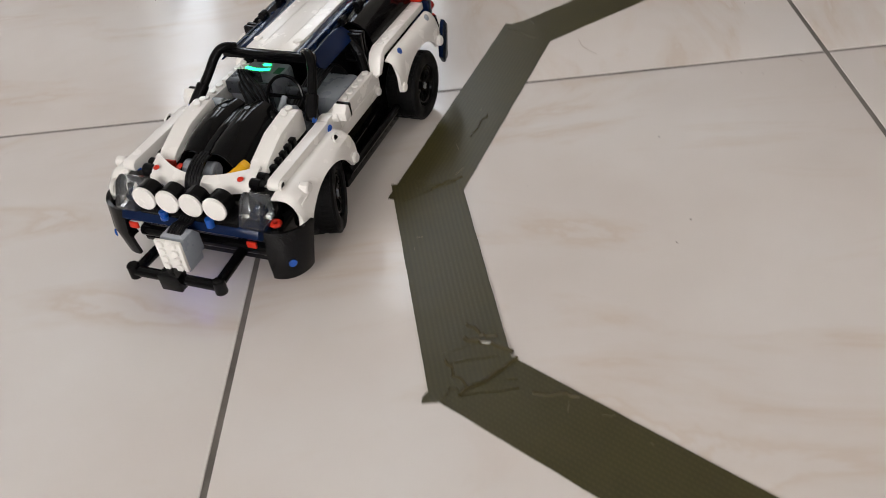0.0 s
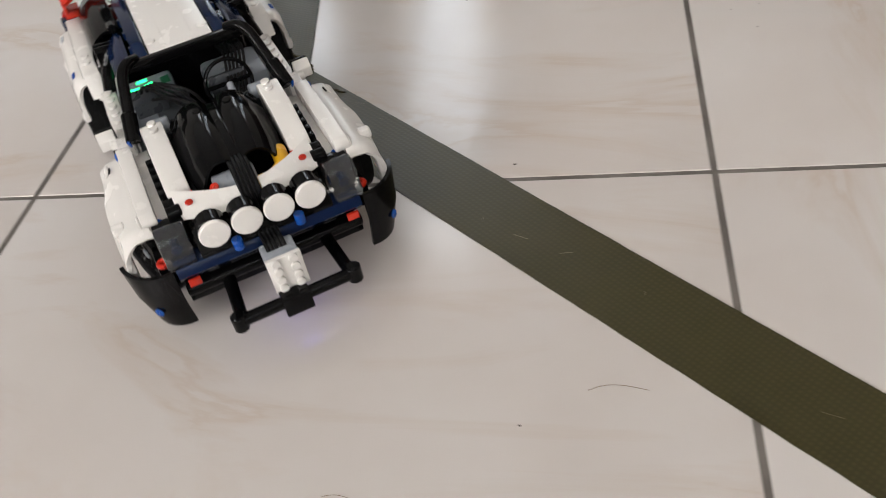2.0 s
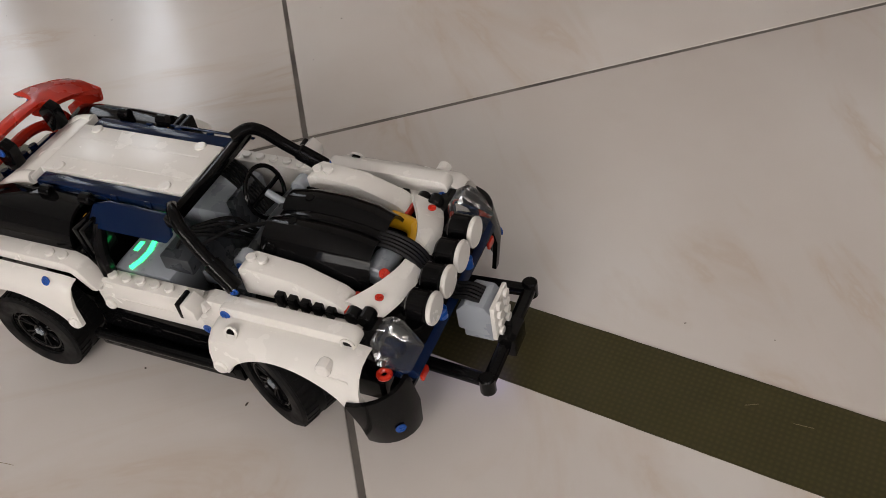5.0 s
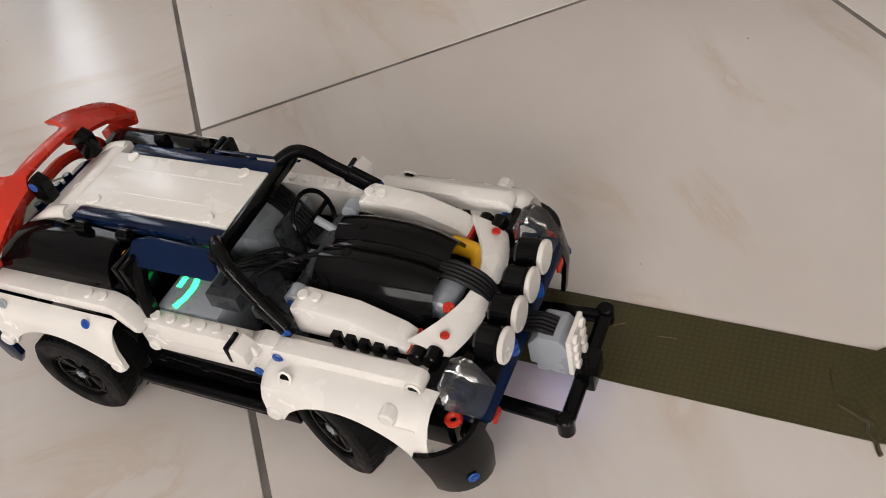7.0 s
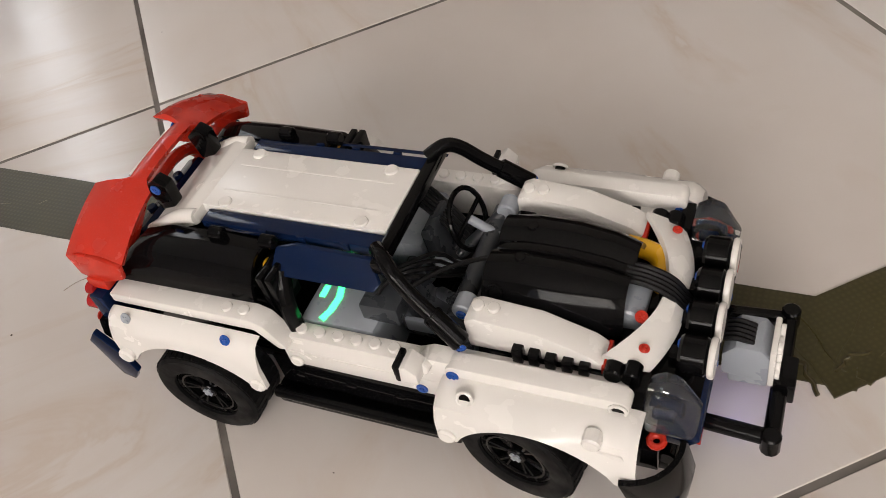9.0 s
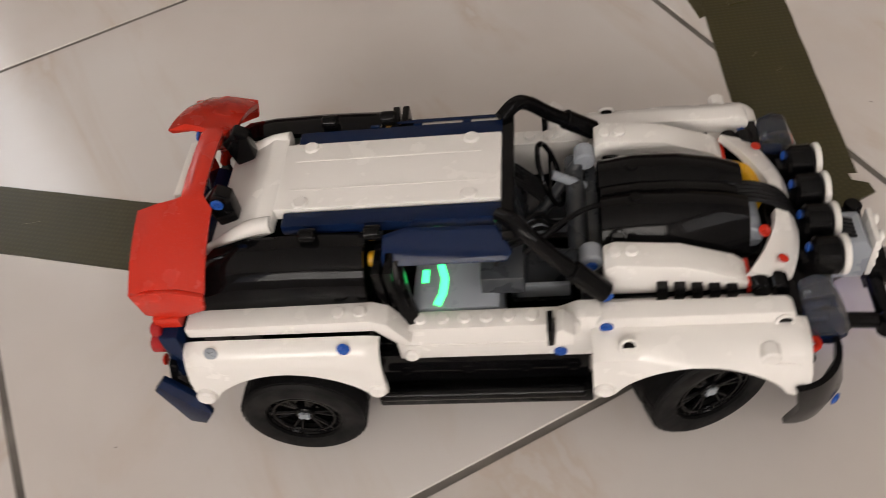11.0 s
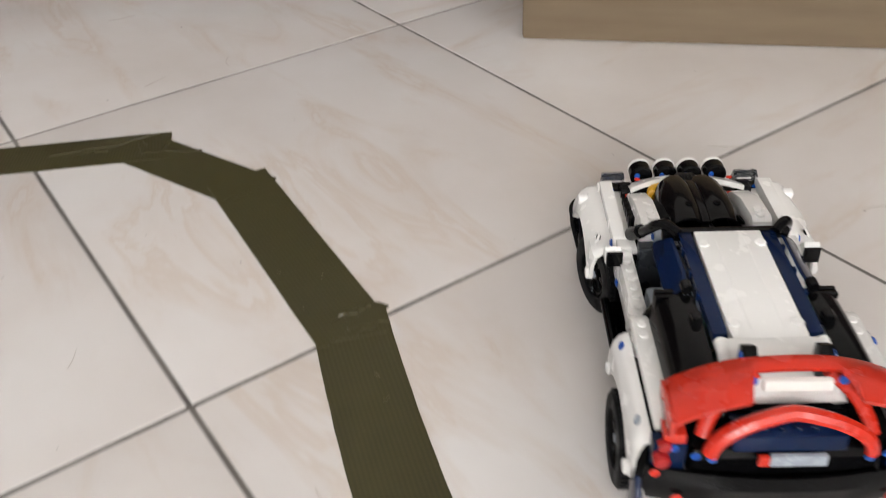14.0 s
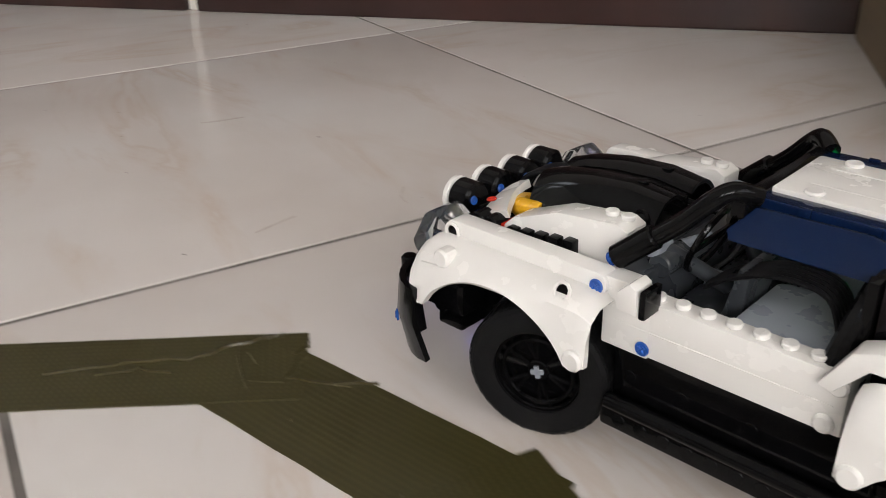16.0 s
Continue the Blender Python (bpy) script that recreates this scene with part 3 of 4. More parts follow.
def side_of_car(car, s):
    y = lambda a, b: (min(s * a, s * b), max(s * a, s * b))
    # door: a long studded beam
    door = part("door", box(0.040, 0.112, *y(0.0425, 0.0505), 0.0405, 0.0592, 0.0006), WHITE, car, "white studded side beam")
    studs(0.050, 7, s * 0.0465, 0.0592, door, WHITE)
    part("groove", box(0.043, 0.110, *y(0.0504, 0.0508), 0.0488, 0.0494, 0), WHITE, door)
    part("door_front", prism([(0.098, 0.0398), (0.098, 0.0592), (0.106, 0.0632), (0.1145, 0.0632), (0.1145, 0.0398)], "y", s * 0.043, s * 0.0507, 0.0007), WHITE, door)
    pin((0.0995, s * 0.0507, 0.0432), (0, s, 0), BLUE, door, 0.0030)
    for x, z in ((0.0425, 0.0560), (0.0445, 0.0435)):
        part("knob", rod((x, s * 0.0500, z), (x, s * 0.0522, z), 0.0030, 14, 0.0007), WHITE, door)
    # upper rear beam over the arch
    quarter = part("quarter_beam", prism([(-0.034, 0.0655), (-0.034, 0.0705), (0.034, 0.0715), (0.0400, 0.0690), (0.0470, 0.0570), (0.0430, 0.0560), (0.0350, 0.0655)], "y", s * 0.0462, s * 0.0552, 0.0008), WHITE, car, "white beam above the rear arch")
    studs(0.0225, 2, s * 0.0508, 0.0708, quarter, WHITE)
    # black panel beside the rear window
    rows = []
    for x, z1, y1 in ((-0.0330, 0.0780, 0.0380), (-0.0240, 0.0850, 0.0350), (-0.0120, 0.0875, 0.0335), (0.0120, 0.0880, 0.0330), (0.0330, 0.0870, 0.0330)):
        row = [(x, s * (y1 - 0.0060), z1 - 0.0006)]
        for k in range(9):
            a = radians(90 * k / 8)
            row.append((x, s * (y1 + (0.0468 - y1) * math.sin(a)), 0.0690 + (z1 - 0.0690) * math.cos(a)))
        rows.append(row)
    qp = part("rear_side_panel", loft(rows, 0.0016), BLACK, car, "glossy black arched rear side panel")
    part("yellow_bush", rod((0.0335, s * 0.0330, 0.0790), (0.0390, s * 0.0330, 0.0790), 0.0030, 12, 0.0005), YELLOW, qp, "small yellow bush")
    for x in (0.0360, 0.0400):
        part("bracket", box(x, x + 0.0030, *y(0.0300, 0.0440), 0.0640, 0.0835, 0.0008), BLACK, qp)
    pin_hole((0.008, s * 0.0412, 0.0803), (0, s, 0.8), qp, BLACK)
    for x in (0.010, 0.0335):
        part("clip", rod((x, s * 0.0300, 0.0895), (x + 0.006, s * 0.0300, 0.0895), 0.0030, 10, 0.0006), BLACK, qp)
    # roof rail and the tilted navy panel below it
    rail = part("roof_rail", box(0.002, 0.0835, *y(0.0180, 0.0250), 0.0845, 0.0895, 0.0007), NAVY, car, "navy roof rail")
    tilt = prism([(0.0385, 0.0), (0.0395, 0.0135), (0.0480, 0.0165), (0.0800, 0.0155), (0.0850, 0.0040), (0.0830, 0.0)], "y", 0.0, s * 0.0020, 0.0006)
    for v in tilt.verts:
        v.co = Vector((v.co.x, s * 0.0362 + v.co.y - s * 0.55 * v.co.z, 0.0800 + v.co.z * 0.52))
    part("upper_side_panel", tilt, NAVY, car, "navy tilted panel above the side opening")
    for x in (0.030, 0.047, 0.066):
        part("clip", box(x, x + 0.0035, *y(0.0248, 0.0262), 0.0860, 0.0900, 0.0004), NAVY, rail)
    # pillar by the windscreen
    pillar = part("pillar", tube([(0.0810, s * 0.0250, 0.0895), (0.0865, s * 0.0305, 0.0915), (0.0915, s * 0.0345, 0.0880), (0.1000, s * 0.0375, 0.0790), (0.1150, s * 0.0415, 0.0665)], 0.0030, 12, 6), BLACK, car, "black bent windscreen pillar")
    part("socket", rod((0.1050, s * 0.0390, 0.0750), (0.1165, s * 0.0420, 0.0650), 0.0041, 14, 0.0006), BLACK, pillar)
    pin((0.1165, s * 0.0440, 0.0655), (0.3, s, -0.2), BLUE, pillar, 0.0028)
    # rear pillar of the side opening
    part("b_pillar", tube([(0.0420, s * 0.0350, 0.0800), (0.0440, s * 0.0415, 0.0700), (0.0465, s * 0.0450, 0.0580)], 0.0036, 10, 4), BLACK, car)
    # mirror
    mirror = part("mirror", prism([(0.0975, 0.0580), (0.0985, 0.0665), (0.1010, 0.0680), (0.1050, 0.0640), (0.1050, 0.0585)], "y", s * 0.0500, s * 0.0590, 0.0008), WHITE, car, "white angular wing mirror")
    part("mirror_back", box(0.0955, 0.0976, *y(0.0495, 0.0585), 0.0575, 0.0665, 0.0005), BLACK, mirror)
    part("mirror_arm", rod((0.1040, s * 0.0440, 0.0590), (0.1040, s * 0.0540, 0.0610), 0.0031, 12, 0.0005), WHITE, mirror)
    # sill
    sill = part("sill", box(0.0270, 0.1110, *y(0.0440, 0.0540), 0.0120, 0.0205, 0.0012), BLACK, car, "black perforated side sill")
    # holes are not cut: black discs stand in for their shade
    for k in range(10):
        part("bore", rod((0.0320 + k * STUD, s * 0.0530, 0.0162), (0.0320 + k * STUD, s * 0.0543, 0.0162), 0.0024, 12, 0.0002), BLACK, sill)
    part("sill_bar", rod((0.0300, s * 0.0555, 0.0235), (0.1080, s * 0.0555, 0.0235), 0.0028, 10, 0.0005), BLACK, sill)
    part("side_panel", box(0.0300, 0.1100, *y(0.0430, 0.0490), 0.0215, 0.0402, 0.0008), BLACK, sill)
    # black discs again for the dark of the panel's holes
    for x in (0.0400, 0.0640, 0.0860, 0.1040):
        part("bore", rod((x, s * 0.0485, 0.0300), (x, s * 0.0493, 0.0300), 0.0025, 12, 0.0002), BLACK, sill)
    # wing between bonnet and rail: a white wedge with a toothed foot
    wedge = prism([(0.1160, 0.0570), (0.1160, 0.0715), (0.1200, 0.0735), (0.1430, 0.0710), (0.1620, 0.0635), (0.1670, 0.0590), (0.1660, 0.0570)], "y", s * 0.0255, s * 0.0370, 0.0012)
    wing = part("bonnet_wing", wedge, WHITE, car, "white curved wedge beside the bonnet")
    studs(0.1200, 2, s * 0.0305, 0.0730, wing, WHITE, 0.006)
    teeth = None
    for k in range(5):
        teeth = box(0.1340 + k * 0.0060, 0.1380 + k * 0.0060, *y(0.0365, 0.0405), 0.0570, 0.0640 - 0.0007 * k, 0.0006, teeth)
    part("toothed_rack", teeth, BLACK, wing)
    part("red_edge", box(0.1655, 0.1672, *y(0.0250, 0.0375), 0.0560, 0.0600, 0.0003), RED, wing)
    for x in (0.1700, 0.1760):
        part("bush", rod((x, s * 0.0330, 0.0590), (x, s * 0.0400, 0.0590), 0.0036, 12, 0.0006), BLACK, wing)
    # nose: white curved brow with a red pin
    rows = []
    for k in range(7):
        t = k / 6
        yy = 0.0050 + 0.0300 * t
        x_in = 0.1800 - 0.0140 * t ** 1.6
        rows.append([(x_in, s * yy, 0.0635 + 0.0010 * t), (x_in + 0.0045 + 0.006 * t, s * yy, 0.0618 - 0.001 * t), (x_in + 0.0075 + 0.007 * t, s * yy, 0.0575 - 0.001 * t)])
    brow = part("brow", loft(rows, 0.0030), WHITE, car, "white swept nose panel")
    pin((0.1785, s * 0.0285, 0.0628), (0.2, 0, 1), RED, brow, 0.0024)
    # headlight
    lamp = part("headlight", prism([(0.1825, 0.0435), (0.1825, 0.0590), (0.1880, 0.0625), (0.1930, 0.0605), (0.2000, 0.0475), (0.1980, 0.0435)], "y", s * 0.0350, s * 0.0490, 0.0014), CLEAR, car, "clear moulded headlight")
    part("reflector", rod((0.1850, s * 0.0420, 0.0500), (0.1920, s * 0.0420, 0.0500), 0.0028, 12, 0.0005), NAVY, lamp)
    part("lamp_seat", box(0.1760, 0.1823, *y(0.0340, 0.0490), 0.0410, 0.0580, 0.0007), BLACK, lamp)
    pin((0.1765, s * 0.0450, 0.0570), (0, 0, 1), BLUE, lamp)
    # bumper corner
    rows = []
    for k in range(8):
        a = radians(-8 + 105 * k / 7)
        px, py = 0.1835 + 0.0165 * math.cos(a), 0.0500 + 0.0150 * math.sin(a)
        rows.append([(px - 0.003, s * (py + 0.0055 * k / 7), 0.0425), (px + 0.000, s * (py + 0.0035 * k / 7), 0.0270), (px - 0.0020, s * (py - 0.001), 0.0095)])
    corner = part("bumper_corner", loft(rows, 0.0022), MATT, car, "black curved bumper corner")
    pin((0.1958, s * 0.0612, 0.0225), (0.7, s * 0.7, 0), BLUE, corner, 0.0030)
    part("tow_ring", tube([(0.1870 + 0.0024 * math.cos(6.28319 * k / 10), s * (0.0505 + 0.0024 * math.sin(6.28319 * k / 10)), 0.0420) for k in range(11)], 0.0013, 8, 1), RED, corner, "red ring")
    part("corner_arm", box(0.1700, 0.1880, *y(0.0420, 0.0540), 0.0280, 0.0400, 0.0008), BLACK, corner)
    # tail: lamp cluster and navy corner blade
    tail = part("tail_lamp", rod((-0.0440, s * 0.0540, 0.0620), (-0.0490, s * 0.0540, 0.0620), 0.0038, 12, 0.0006), LENS_RED, car, "clear red tail lamp")
    part("bulb", rod((-0.0430, s * 0.0530, 0.0690), (-0.0470, s * 0.0530, 0.0690), 0.0030, 12, 0.0005), LENS_RED, tail)
    part("lamp_block", box(-0.0440, -0.0370, *y(0.0430, 0.0575), 0.0440, 0.0690, 0.0008), NAVY, tail)
    blade = prism([(-0.0360, 0.0270), (-0.0380, 0.0390), (-0.0470, 0.0520), (-0.0530, 0.0450), (-0.0470, 0.0220), (-0.0410, 0.0200)], "y", s * 0.0615, s * 0.0645, 0.0008)
    part("corner_blade", blade, NAVY, car, "navy rear corner blade")
    # spoiler bracket
    bracket = part("spoiler_bracket", prism([(-0.0150, 0.0880), (-0.0150, 0.0990), (-0.0200, 0.1020), (-0.0260, 0.0970), (-0.0230, 0.0850)], "y", s * 0.0130, s * 0.0190, 0.0010), BLACK, car)
    pin((-0.0205, s * 0.0190, 0.0970), (0, s, 0), BLUE, bracket, 0.0030)
    for front in (True, False):
        fender(car, s, front)


def rally_car():
    car = tagged(new("toy_car"), "white, navy and red brick-built toy rally car driving", "toy car")
    # floor pan and inner blocks
    pan = part("chassis", box(-0.030, 0.185, -0.036, 0.036, 0.016, 0.030, 0.002), BLACK, car, "black underbody")
    part("gearbox", box(-0.040, 0.030, -0.038, 0.038, 0.030, 0.056, 0.003), BLACK, pan)
    part("bulkhead", box(0.108, 0.1165, -0.038, 0.038, 0.030, 0.060, 0.001), DARK, pan)
    part("front_block", box(0.118, 0.178, -0.036, 0.036, 0.030, 0.0545, 0.002), BLACK, pan)
    for x in (0.0, BASE):
        part("axle", rod((x, -0.052, RAD), (x, 0.052, RAD), 0.0024, 10, 0.0003), DARK, pan)
    # cabin
    box_ = part("battery_box", box(0.046, 0.0790, -0.0420, -0.0100, 0.030, 0.0600, 0.0030), GREY, car, "grey battery box with a lit button")
    part("button", prism([(0.0530, 0.0), (0.0550, 0.0055), (0.0555, 0.0125), (0.0535, 0.0195), (0.0510, 0.0190), (0.0528, 0.0120), (0.0522, 0.0055), (0.0505, 0.001)], "z", 0.0598, 0.0604, 0), GREEN_LED, box_, "glowing green curved light")
    bpy.data.objects[box_.children[0].name].location = (0.0040, -0.0410, 0)
    part("light_dot", box(0.0495, 0.0520, -0.0300, -0.0240, 0.0598, 0.0603, 0), GREEN_LED, box_, "small green light")
    part("label_bar", box(0.0530, 0.0610, -0.0170, -0.0120, 0.0598, 0.0602, 0), mat("green_print", (0.01, 0.12, 0.05), 0.4), box_)
    part("plug", box(0.0720, 0.0880, -0.0360, -0.0180, 0.0590, 0.0680, 0.0010), DARK, box_, "dark grey cable plug")
    part("motor", box(0.046, 0.0790, 0.0060, 0.0400, 0.030, 0.0570, 0.0040), GREY, car, "bluish grey motor block")
    for k, yy in enumerate((-0.016, 0.016)):
        seat = part("seat", prism([(0.0820, 0.040), (0.0800, 0.0650), (0.0840, 0.0660), (0.0880, 0.0480), (0.1050, 0.0460), (0.1050, 0.040)], "y", yy - 0.010, yy + 0.010, 0.0012), DARK, car, "dark grey seat")
        part("side_bolster", box(0.0840, 0.1040, yy - 0.0115, yy - 0.0095, 0.0450, 0.0520, 0.0006), GREY, seat)
    wheel_ring = part("steering_wheel", tube([(0.0985 - 0.0045 * math.sin(6.28319 * k / 16), 0.0150 + 0.0125 * math.cos(6.28319 * k / 16), 0.0680 + 0.0118 * math.sin(6.28319 * k / 16)) for k in range(17)], 0.0011, 8, 2), BLACK, car, "thin black steering wheel")
    part("column", rod((0.0990, 0.0150, 0.0680), (0.1120, 0.0150, 0.0600), 0.0020, 8, 0.0003), GREY, wheel_ring)
    part("spoke", box(0.0978, 0.0990, 0.0030, 0.0270, 0.0668, 0.0690, 0.0002), BLACK, wheel_ring)
    dash = part("dashboard", rod((0.1080, -0.0300, 0.0600), (0.1080, 0.0300, 0.0600), 0.0042, 12, 0.0006), DARK, car)
    for yy in (-0.026, 0.026):
        part("joint", rod((0.1120, yy - 0.004, 0.0660), (0.1120, yy + 0.004, 0.0660), 0.0043, 14, 0.0007), GREY, dash)
        pin((0.1120, yy + math.copysign(0.0042, yy), 0.0660), (0, yy, 0), BLUE, dash)
        part("link", rod((0.1120, yy, 0.0660), (0.0930, yy * 0.4, 0.0500), 0.0027, 10, 0.0004), DARK, dash)
    for k in range(4):
        a = 0.0020 * k
        part("cable", tube([(0.0760, -0.0300 + a * 2, 0.0650), (0.0830, -0.0270 + a, 0.0740), (0.0930, -0.0180 + a * 2, 0.0690), (0.0980, -0.0050 + a, 0.0560), (0.1040, 0.0060, 0.0500)], 0.0009, 6, 4), CABLE, car, "thin black cable")
    for k in range(6):
        part("cable", tube([(0.0500, 0.0330 - 0.0022 * k, 0.0580), (0.0560, 0.0300 - 0.0022 * k, 0.0680), (0.0700, 0.0310 - 0.0022 * k, 0.0700), (0.0860, 0.0260 - 0.0020 * k, 0.0620), (0.0960, 0.0220 - 0.0018 * k, 0.0540)], 0.0009, 6, 4), CABLE, car, "thin black cable")
    part("cable", tube([(0.0880, -0.0250, 0.0680), (0.1000, -0.0160, 0.0720), (0.1100, -0.0060, 0.0690), (0.1180, -0.0030, 0.0690)], 0.0010, 6, 4), CABLE, car, "thin black cable")

    # roof
    roof = part("roof", box(-0.0020, 0.0815, -0.0172, 0.0172, 0.0850, 0.0905, 0.0009), WHITE, car, "white grooved roof panel")
    for yy in (-0.0075, 0.0075):
        part("groove", box(0.0030, 0.0740, yy - 0.0004, yy + 0.0004, 0.0903, 0.09065, 0), WHITE, roof)
    for x in (0.0080, 0.0700):
        for yy in (-0.0145, 0.0145):
            part("knob", rod((x, yy, 0.0900), (x, yy, 0.0914), 0.0030, 14, 0.0005), WHITE, roof)
    part("rear_slope", prism([(-0.0015, 0.0850), (-0.0015, 0.0905), (-0.0080, 0.0905), (-0.0280, 0.0800), (-0.0290, 0.0760), (-0.0250, 0.0750)], "y", -0.0240, 0.0240, 0.0014), WHITE, roof)
    for yy in (-0.0225, 0.0225):
        part("slope_edge", tube([(-0.0020, yy, 0.0885), (-0.0120, yy, 0.0865), (-0.0290, yy * 1.05, 0.0765)], 0.0032, 12, 4), WHITE, roof)
    part("roof_front", box(0.0815, 0.0860, -0.0330, 0.0330, 0.0845, 0.0902, 0.0010), BLACK, car, "black bar at the roof's front edge")
    part("rear_window", box(-0.0300, 0.0040, -0.0300, 0.0300, 0.0600, 0.0740, 0.0030), BLACK, car)

    # bonnet: two arched black panels with a raised spine
    for s in (-1, 1):
        rows = []
        for x, z, w in ((0.1165, 0.0750, 0.0245), (0.1300, 0.0770, 0.0250), (0.1460, 0.0765, 0.0248), (0.1600, 0.0745, 0.0232), (0.1690, 0.0715, 0.0212)):
            row = []
            for k in range(12):
                t = k / 11
                dip = 0.0026 * max(0.0, 1 - t / 0.22) ** 2
                row.append((x, s * (0.0022 + (w - 0.0022) * t ** 0.9), z - dip - 0.0150 * max(0.0, (t - 0.30) / 0.70) ** 2.2))
            rows.append(row)
        b = part("bonnet_panel", loft(rows, 0.0016), BLACK, car, "glossy black arched bonnet panel")
        pin_hole((0.1220, s * 0.0205, 0.0690), (0, s, 0.9), b, BLACK)
        part("socket", rod((0.1290, s * 0.0080, 0.0750), (0.1290, s * 0.0080, 0.0774), 0.0022, 12, 0.0003), BLACK, b)
    spine = part("bonnet_spine", prism([(0.1170, 0.0660), (0.1170, 0.0722), (0.1300, 0.0742), (0.1460, 0.0738), (0.1600, 0.0718), (0.1685, 0.0690), (0.1660, 0.0610)], "y", -0.0022, 0.0022, 0.0005), BLACK, car)
    part("intake", tube([(0.1730, 0.0050, 0.0545), (0.1765, 0.0120, 0.0570), (0.1720, 0.0190, 0.0585), (0.1610, 0.0205, 0.0600)], 0.0040, 12, 5), YELLOW, car, "yellow curved pipe")
    part("drum", rod((0.1690, -0.0150, 0.0580), (0.1690, 0.0060, 0.0580), 0.0060, 16, 0.0008), GREY, car)
    pin((0.1745, -0.0150, 0.0625), (0.4, -0.4, 1), RED, spine, 0.0030)
    for k in range(5):
        yy = -0.0045 + 0.0020 * k
        part("cable", tube([(0.1660, yy, 0.0690), (0.1740, yy, 0.0680), (0.1830, yy, 0.0630), (0.1900, yy, 0.0520), (0.1990, yy, 0.0450), (0.2060, yy, 0.0462), (0.2120, yy, 0.0445)], 0.0011, 6, 4), CABLE, car, "flat black ribbon cable strand")

    # nose
    part("grille", prism([(0.178, 0.030), (0.178, 0.054), (0.190, 0.0540), (0.1985, 0.046), (0.1965, 0.034)], "y", -0.0330, 0.0330, 0.0010), BLACK, car)
    part("nose_bar", prism([(0.1860, 0.0360), (0.1860, 0.0440), (0.1985, 0.0445), (0.2010, 0.0400), (0.1960, 0.0345)], "y", -0.0465, 0.0465, 0.0010), NAVY, car, "navy nose bar")
    part("lower_bar", rod((0.1890, -0.0460, 0.0230), (0.1890, 0.0460, 0.0230), 0.0040, 12, 0.0008), BLACK, car)
    part("lower_lip", box(0.1780, 0.1900, -0.0460, 0.0460, 0.0150, 0.0200, 0.0010), BLACK, car)
    for yy in (-0.0235, -0.0078, 0.0078, 0.0235):
        lamp = part("rally_lamp", rod((0.1895, yy, 0.0578), (0.1995, yy, 0.0578), 0.0072, 18, 0.0012), BLACK, car, "black round lamp with a white disc")
        part("disc", rod((0.1995, yy, 0.0578), (0.2018, yy, 0.0578), 0.0074, 22, 0.0005), WHITE, lamp, "white disc lens")
        part("stalk", box(0.1860, 0.1920, yy - 0.0030, yy + 0.0030, 0.0490, 0.0578, 0.0005), BLACK, lamp)
        pin((0.1895, yy + 0.003, 0.0590), (-1, 0, 0.2), BLUE, lamp, 0.0022)
    for yy in (-0.0155, 0.0155):
        part("peg", rod((0.1990, yy, 0.0430), (0.1990, yy, 0.0490), 0.0026, 12, 0.0004), BLUE, car, "blue peg")
        part("red_block", box(0.1990, 0.2005, yy * 2.6 - 0.003, yy * 2.6 + 0.003, 0.0330, 0.0370, 0.0004), RED, car)

    # line sensor on its frame
    rig = part("sensor_frame", rod((0.2225, -0.0300, 0.0215), (0.2225, 0.0300, 0.0215), 0.0033, 12, 0.0006), BLACK, car, "black front frame that carries a sensor")
    for s in (-1, 1):
        part("side_bar", rod((0.1890, s * 0.0255, 0.0215), (0.2225, s * 0.0275, 0.0215), 0.0033, 12, 0.0006), BLACK, rig)
        part("corner", rod((0.2225, s * 0.0290, 0.0165), (0.2225, s * 0.0290, 0.0262), 0.0038, 12, 0.0008), BLACK, rig)
    part("clamp", box(0.2195, 0.2280, -0.0080, 0.0060, 0.0160, 0.0270, 0.0010), BLACK, rig)
    sensor = part("sensor", prism([(0.2015, 0.0280), (0.2015, 0.0395), (0.2060, 0.0450), (0.2150, 0.0450), (0.2185, 0.0400), (0.2185, 0.0265)], "y", -0.0080, 0.0080, 0.0010), GREY, rig, "grey colour sensor")
    part("sensor_face", box(0.2180, 0.2202, -0.0085, 0.0085, 0.0255, 0.0460, 0.0006), WHITE, rig, "white studded plate")
    for k in range(4):
        for yy in (-0.0042, 0.0042):
            part("stud", rod((0.2202, yy, 0.0285 + 0.0052 * k), (0.2219, yy, 0.0285 + 0.0052 * k), 0.0023, 12, 0.0003), WHITE, rig)
    part("sensor_light", box(0.2060, 0.2150, -0.0060, 0.0060, 0.0225, 0.0232, 0), VIOLET_LED, rig, "faint violet light")
    part("sensor_foot", box(0.2040, 0.2180, -0.0075, 0.0075, 0.0232, 0.0285, 0.0008), GREY, rig)

    # tail
    rows = []
    for k in range(11):
        t = k / 10 * 2 - 1
        sag = 0.0060 * (1 - t * t)
        rows.append([(-0.0440 - sag, t * 0.0600, 0.0560 - 0.004 * (1 - t * t)), (-0.0465 - sag, t * 0.0605, 0.0465), (-0.0440 - sag, t * 0.0580, 0.0350 - 0.002 * (1 - t * t))])
    bumper = part("rear_bumper", loft(rows, 0.0025), MATT, car, "black curved rear bumper")
    for yy in (-0.0460, 0.0460):
        pin((-0.0500, yy, 0.0410), (-1, 0, 0), RED, bumper, 0.0034)
        pin((-0.0465, yy * 1.22, 0.0540), (-1, 0, 0), RED, bumper, 0.0028)
    for yy in (-0.0200, 0.0200):
        part("tow_peg", rod((-0.0460, yy, 0.0260), (-0.0515, yy, 0.0260), 0.0028, 12, 0.0006), GREY, bumper)
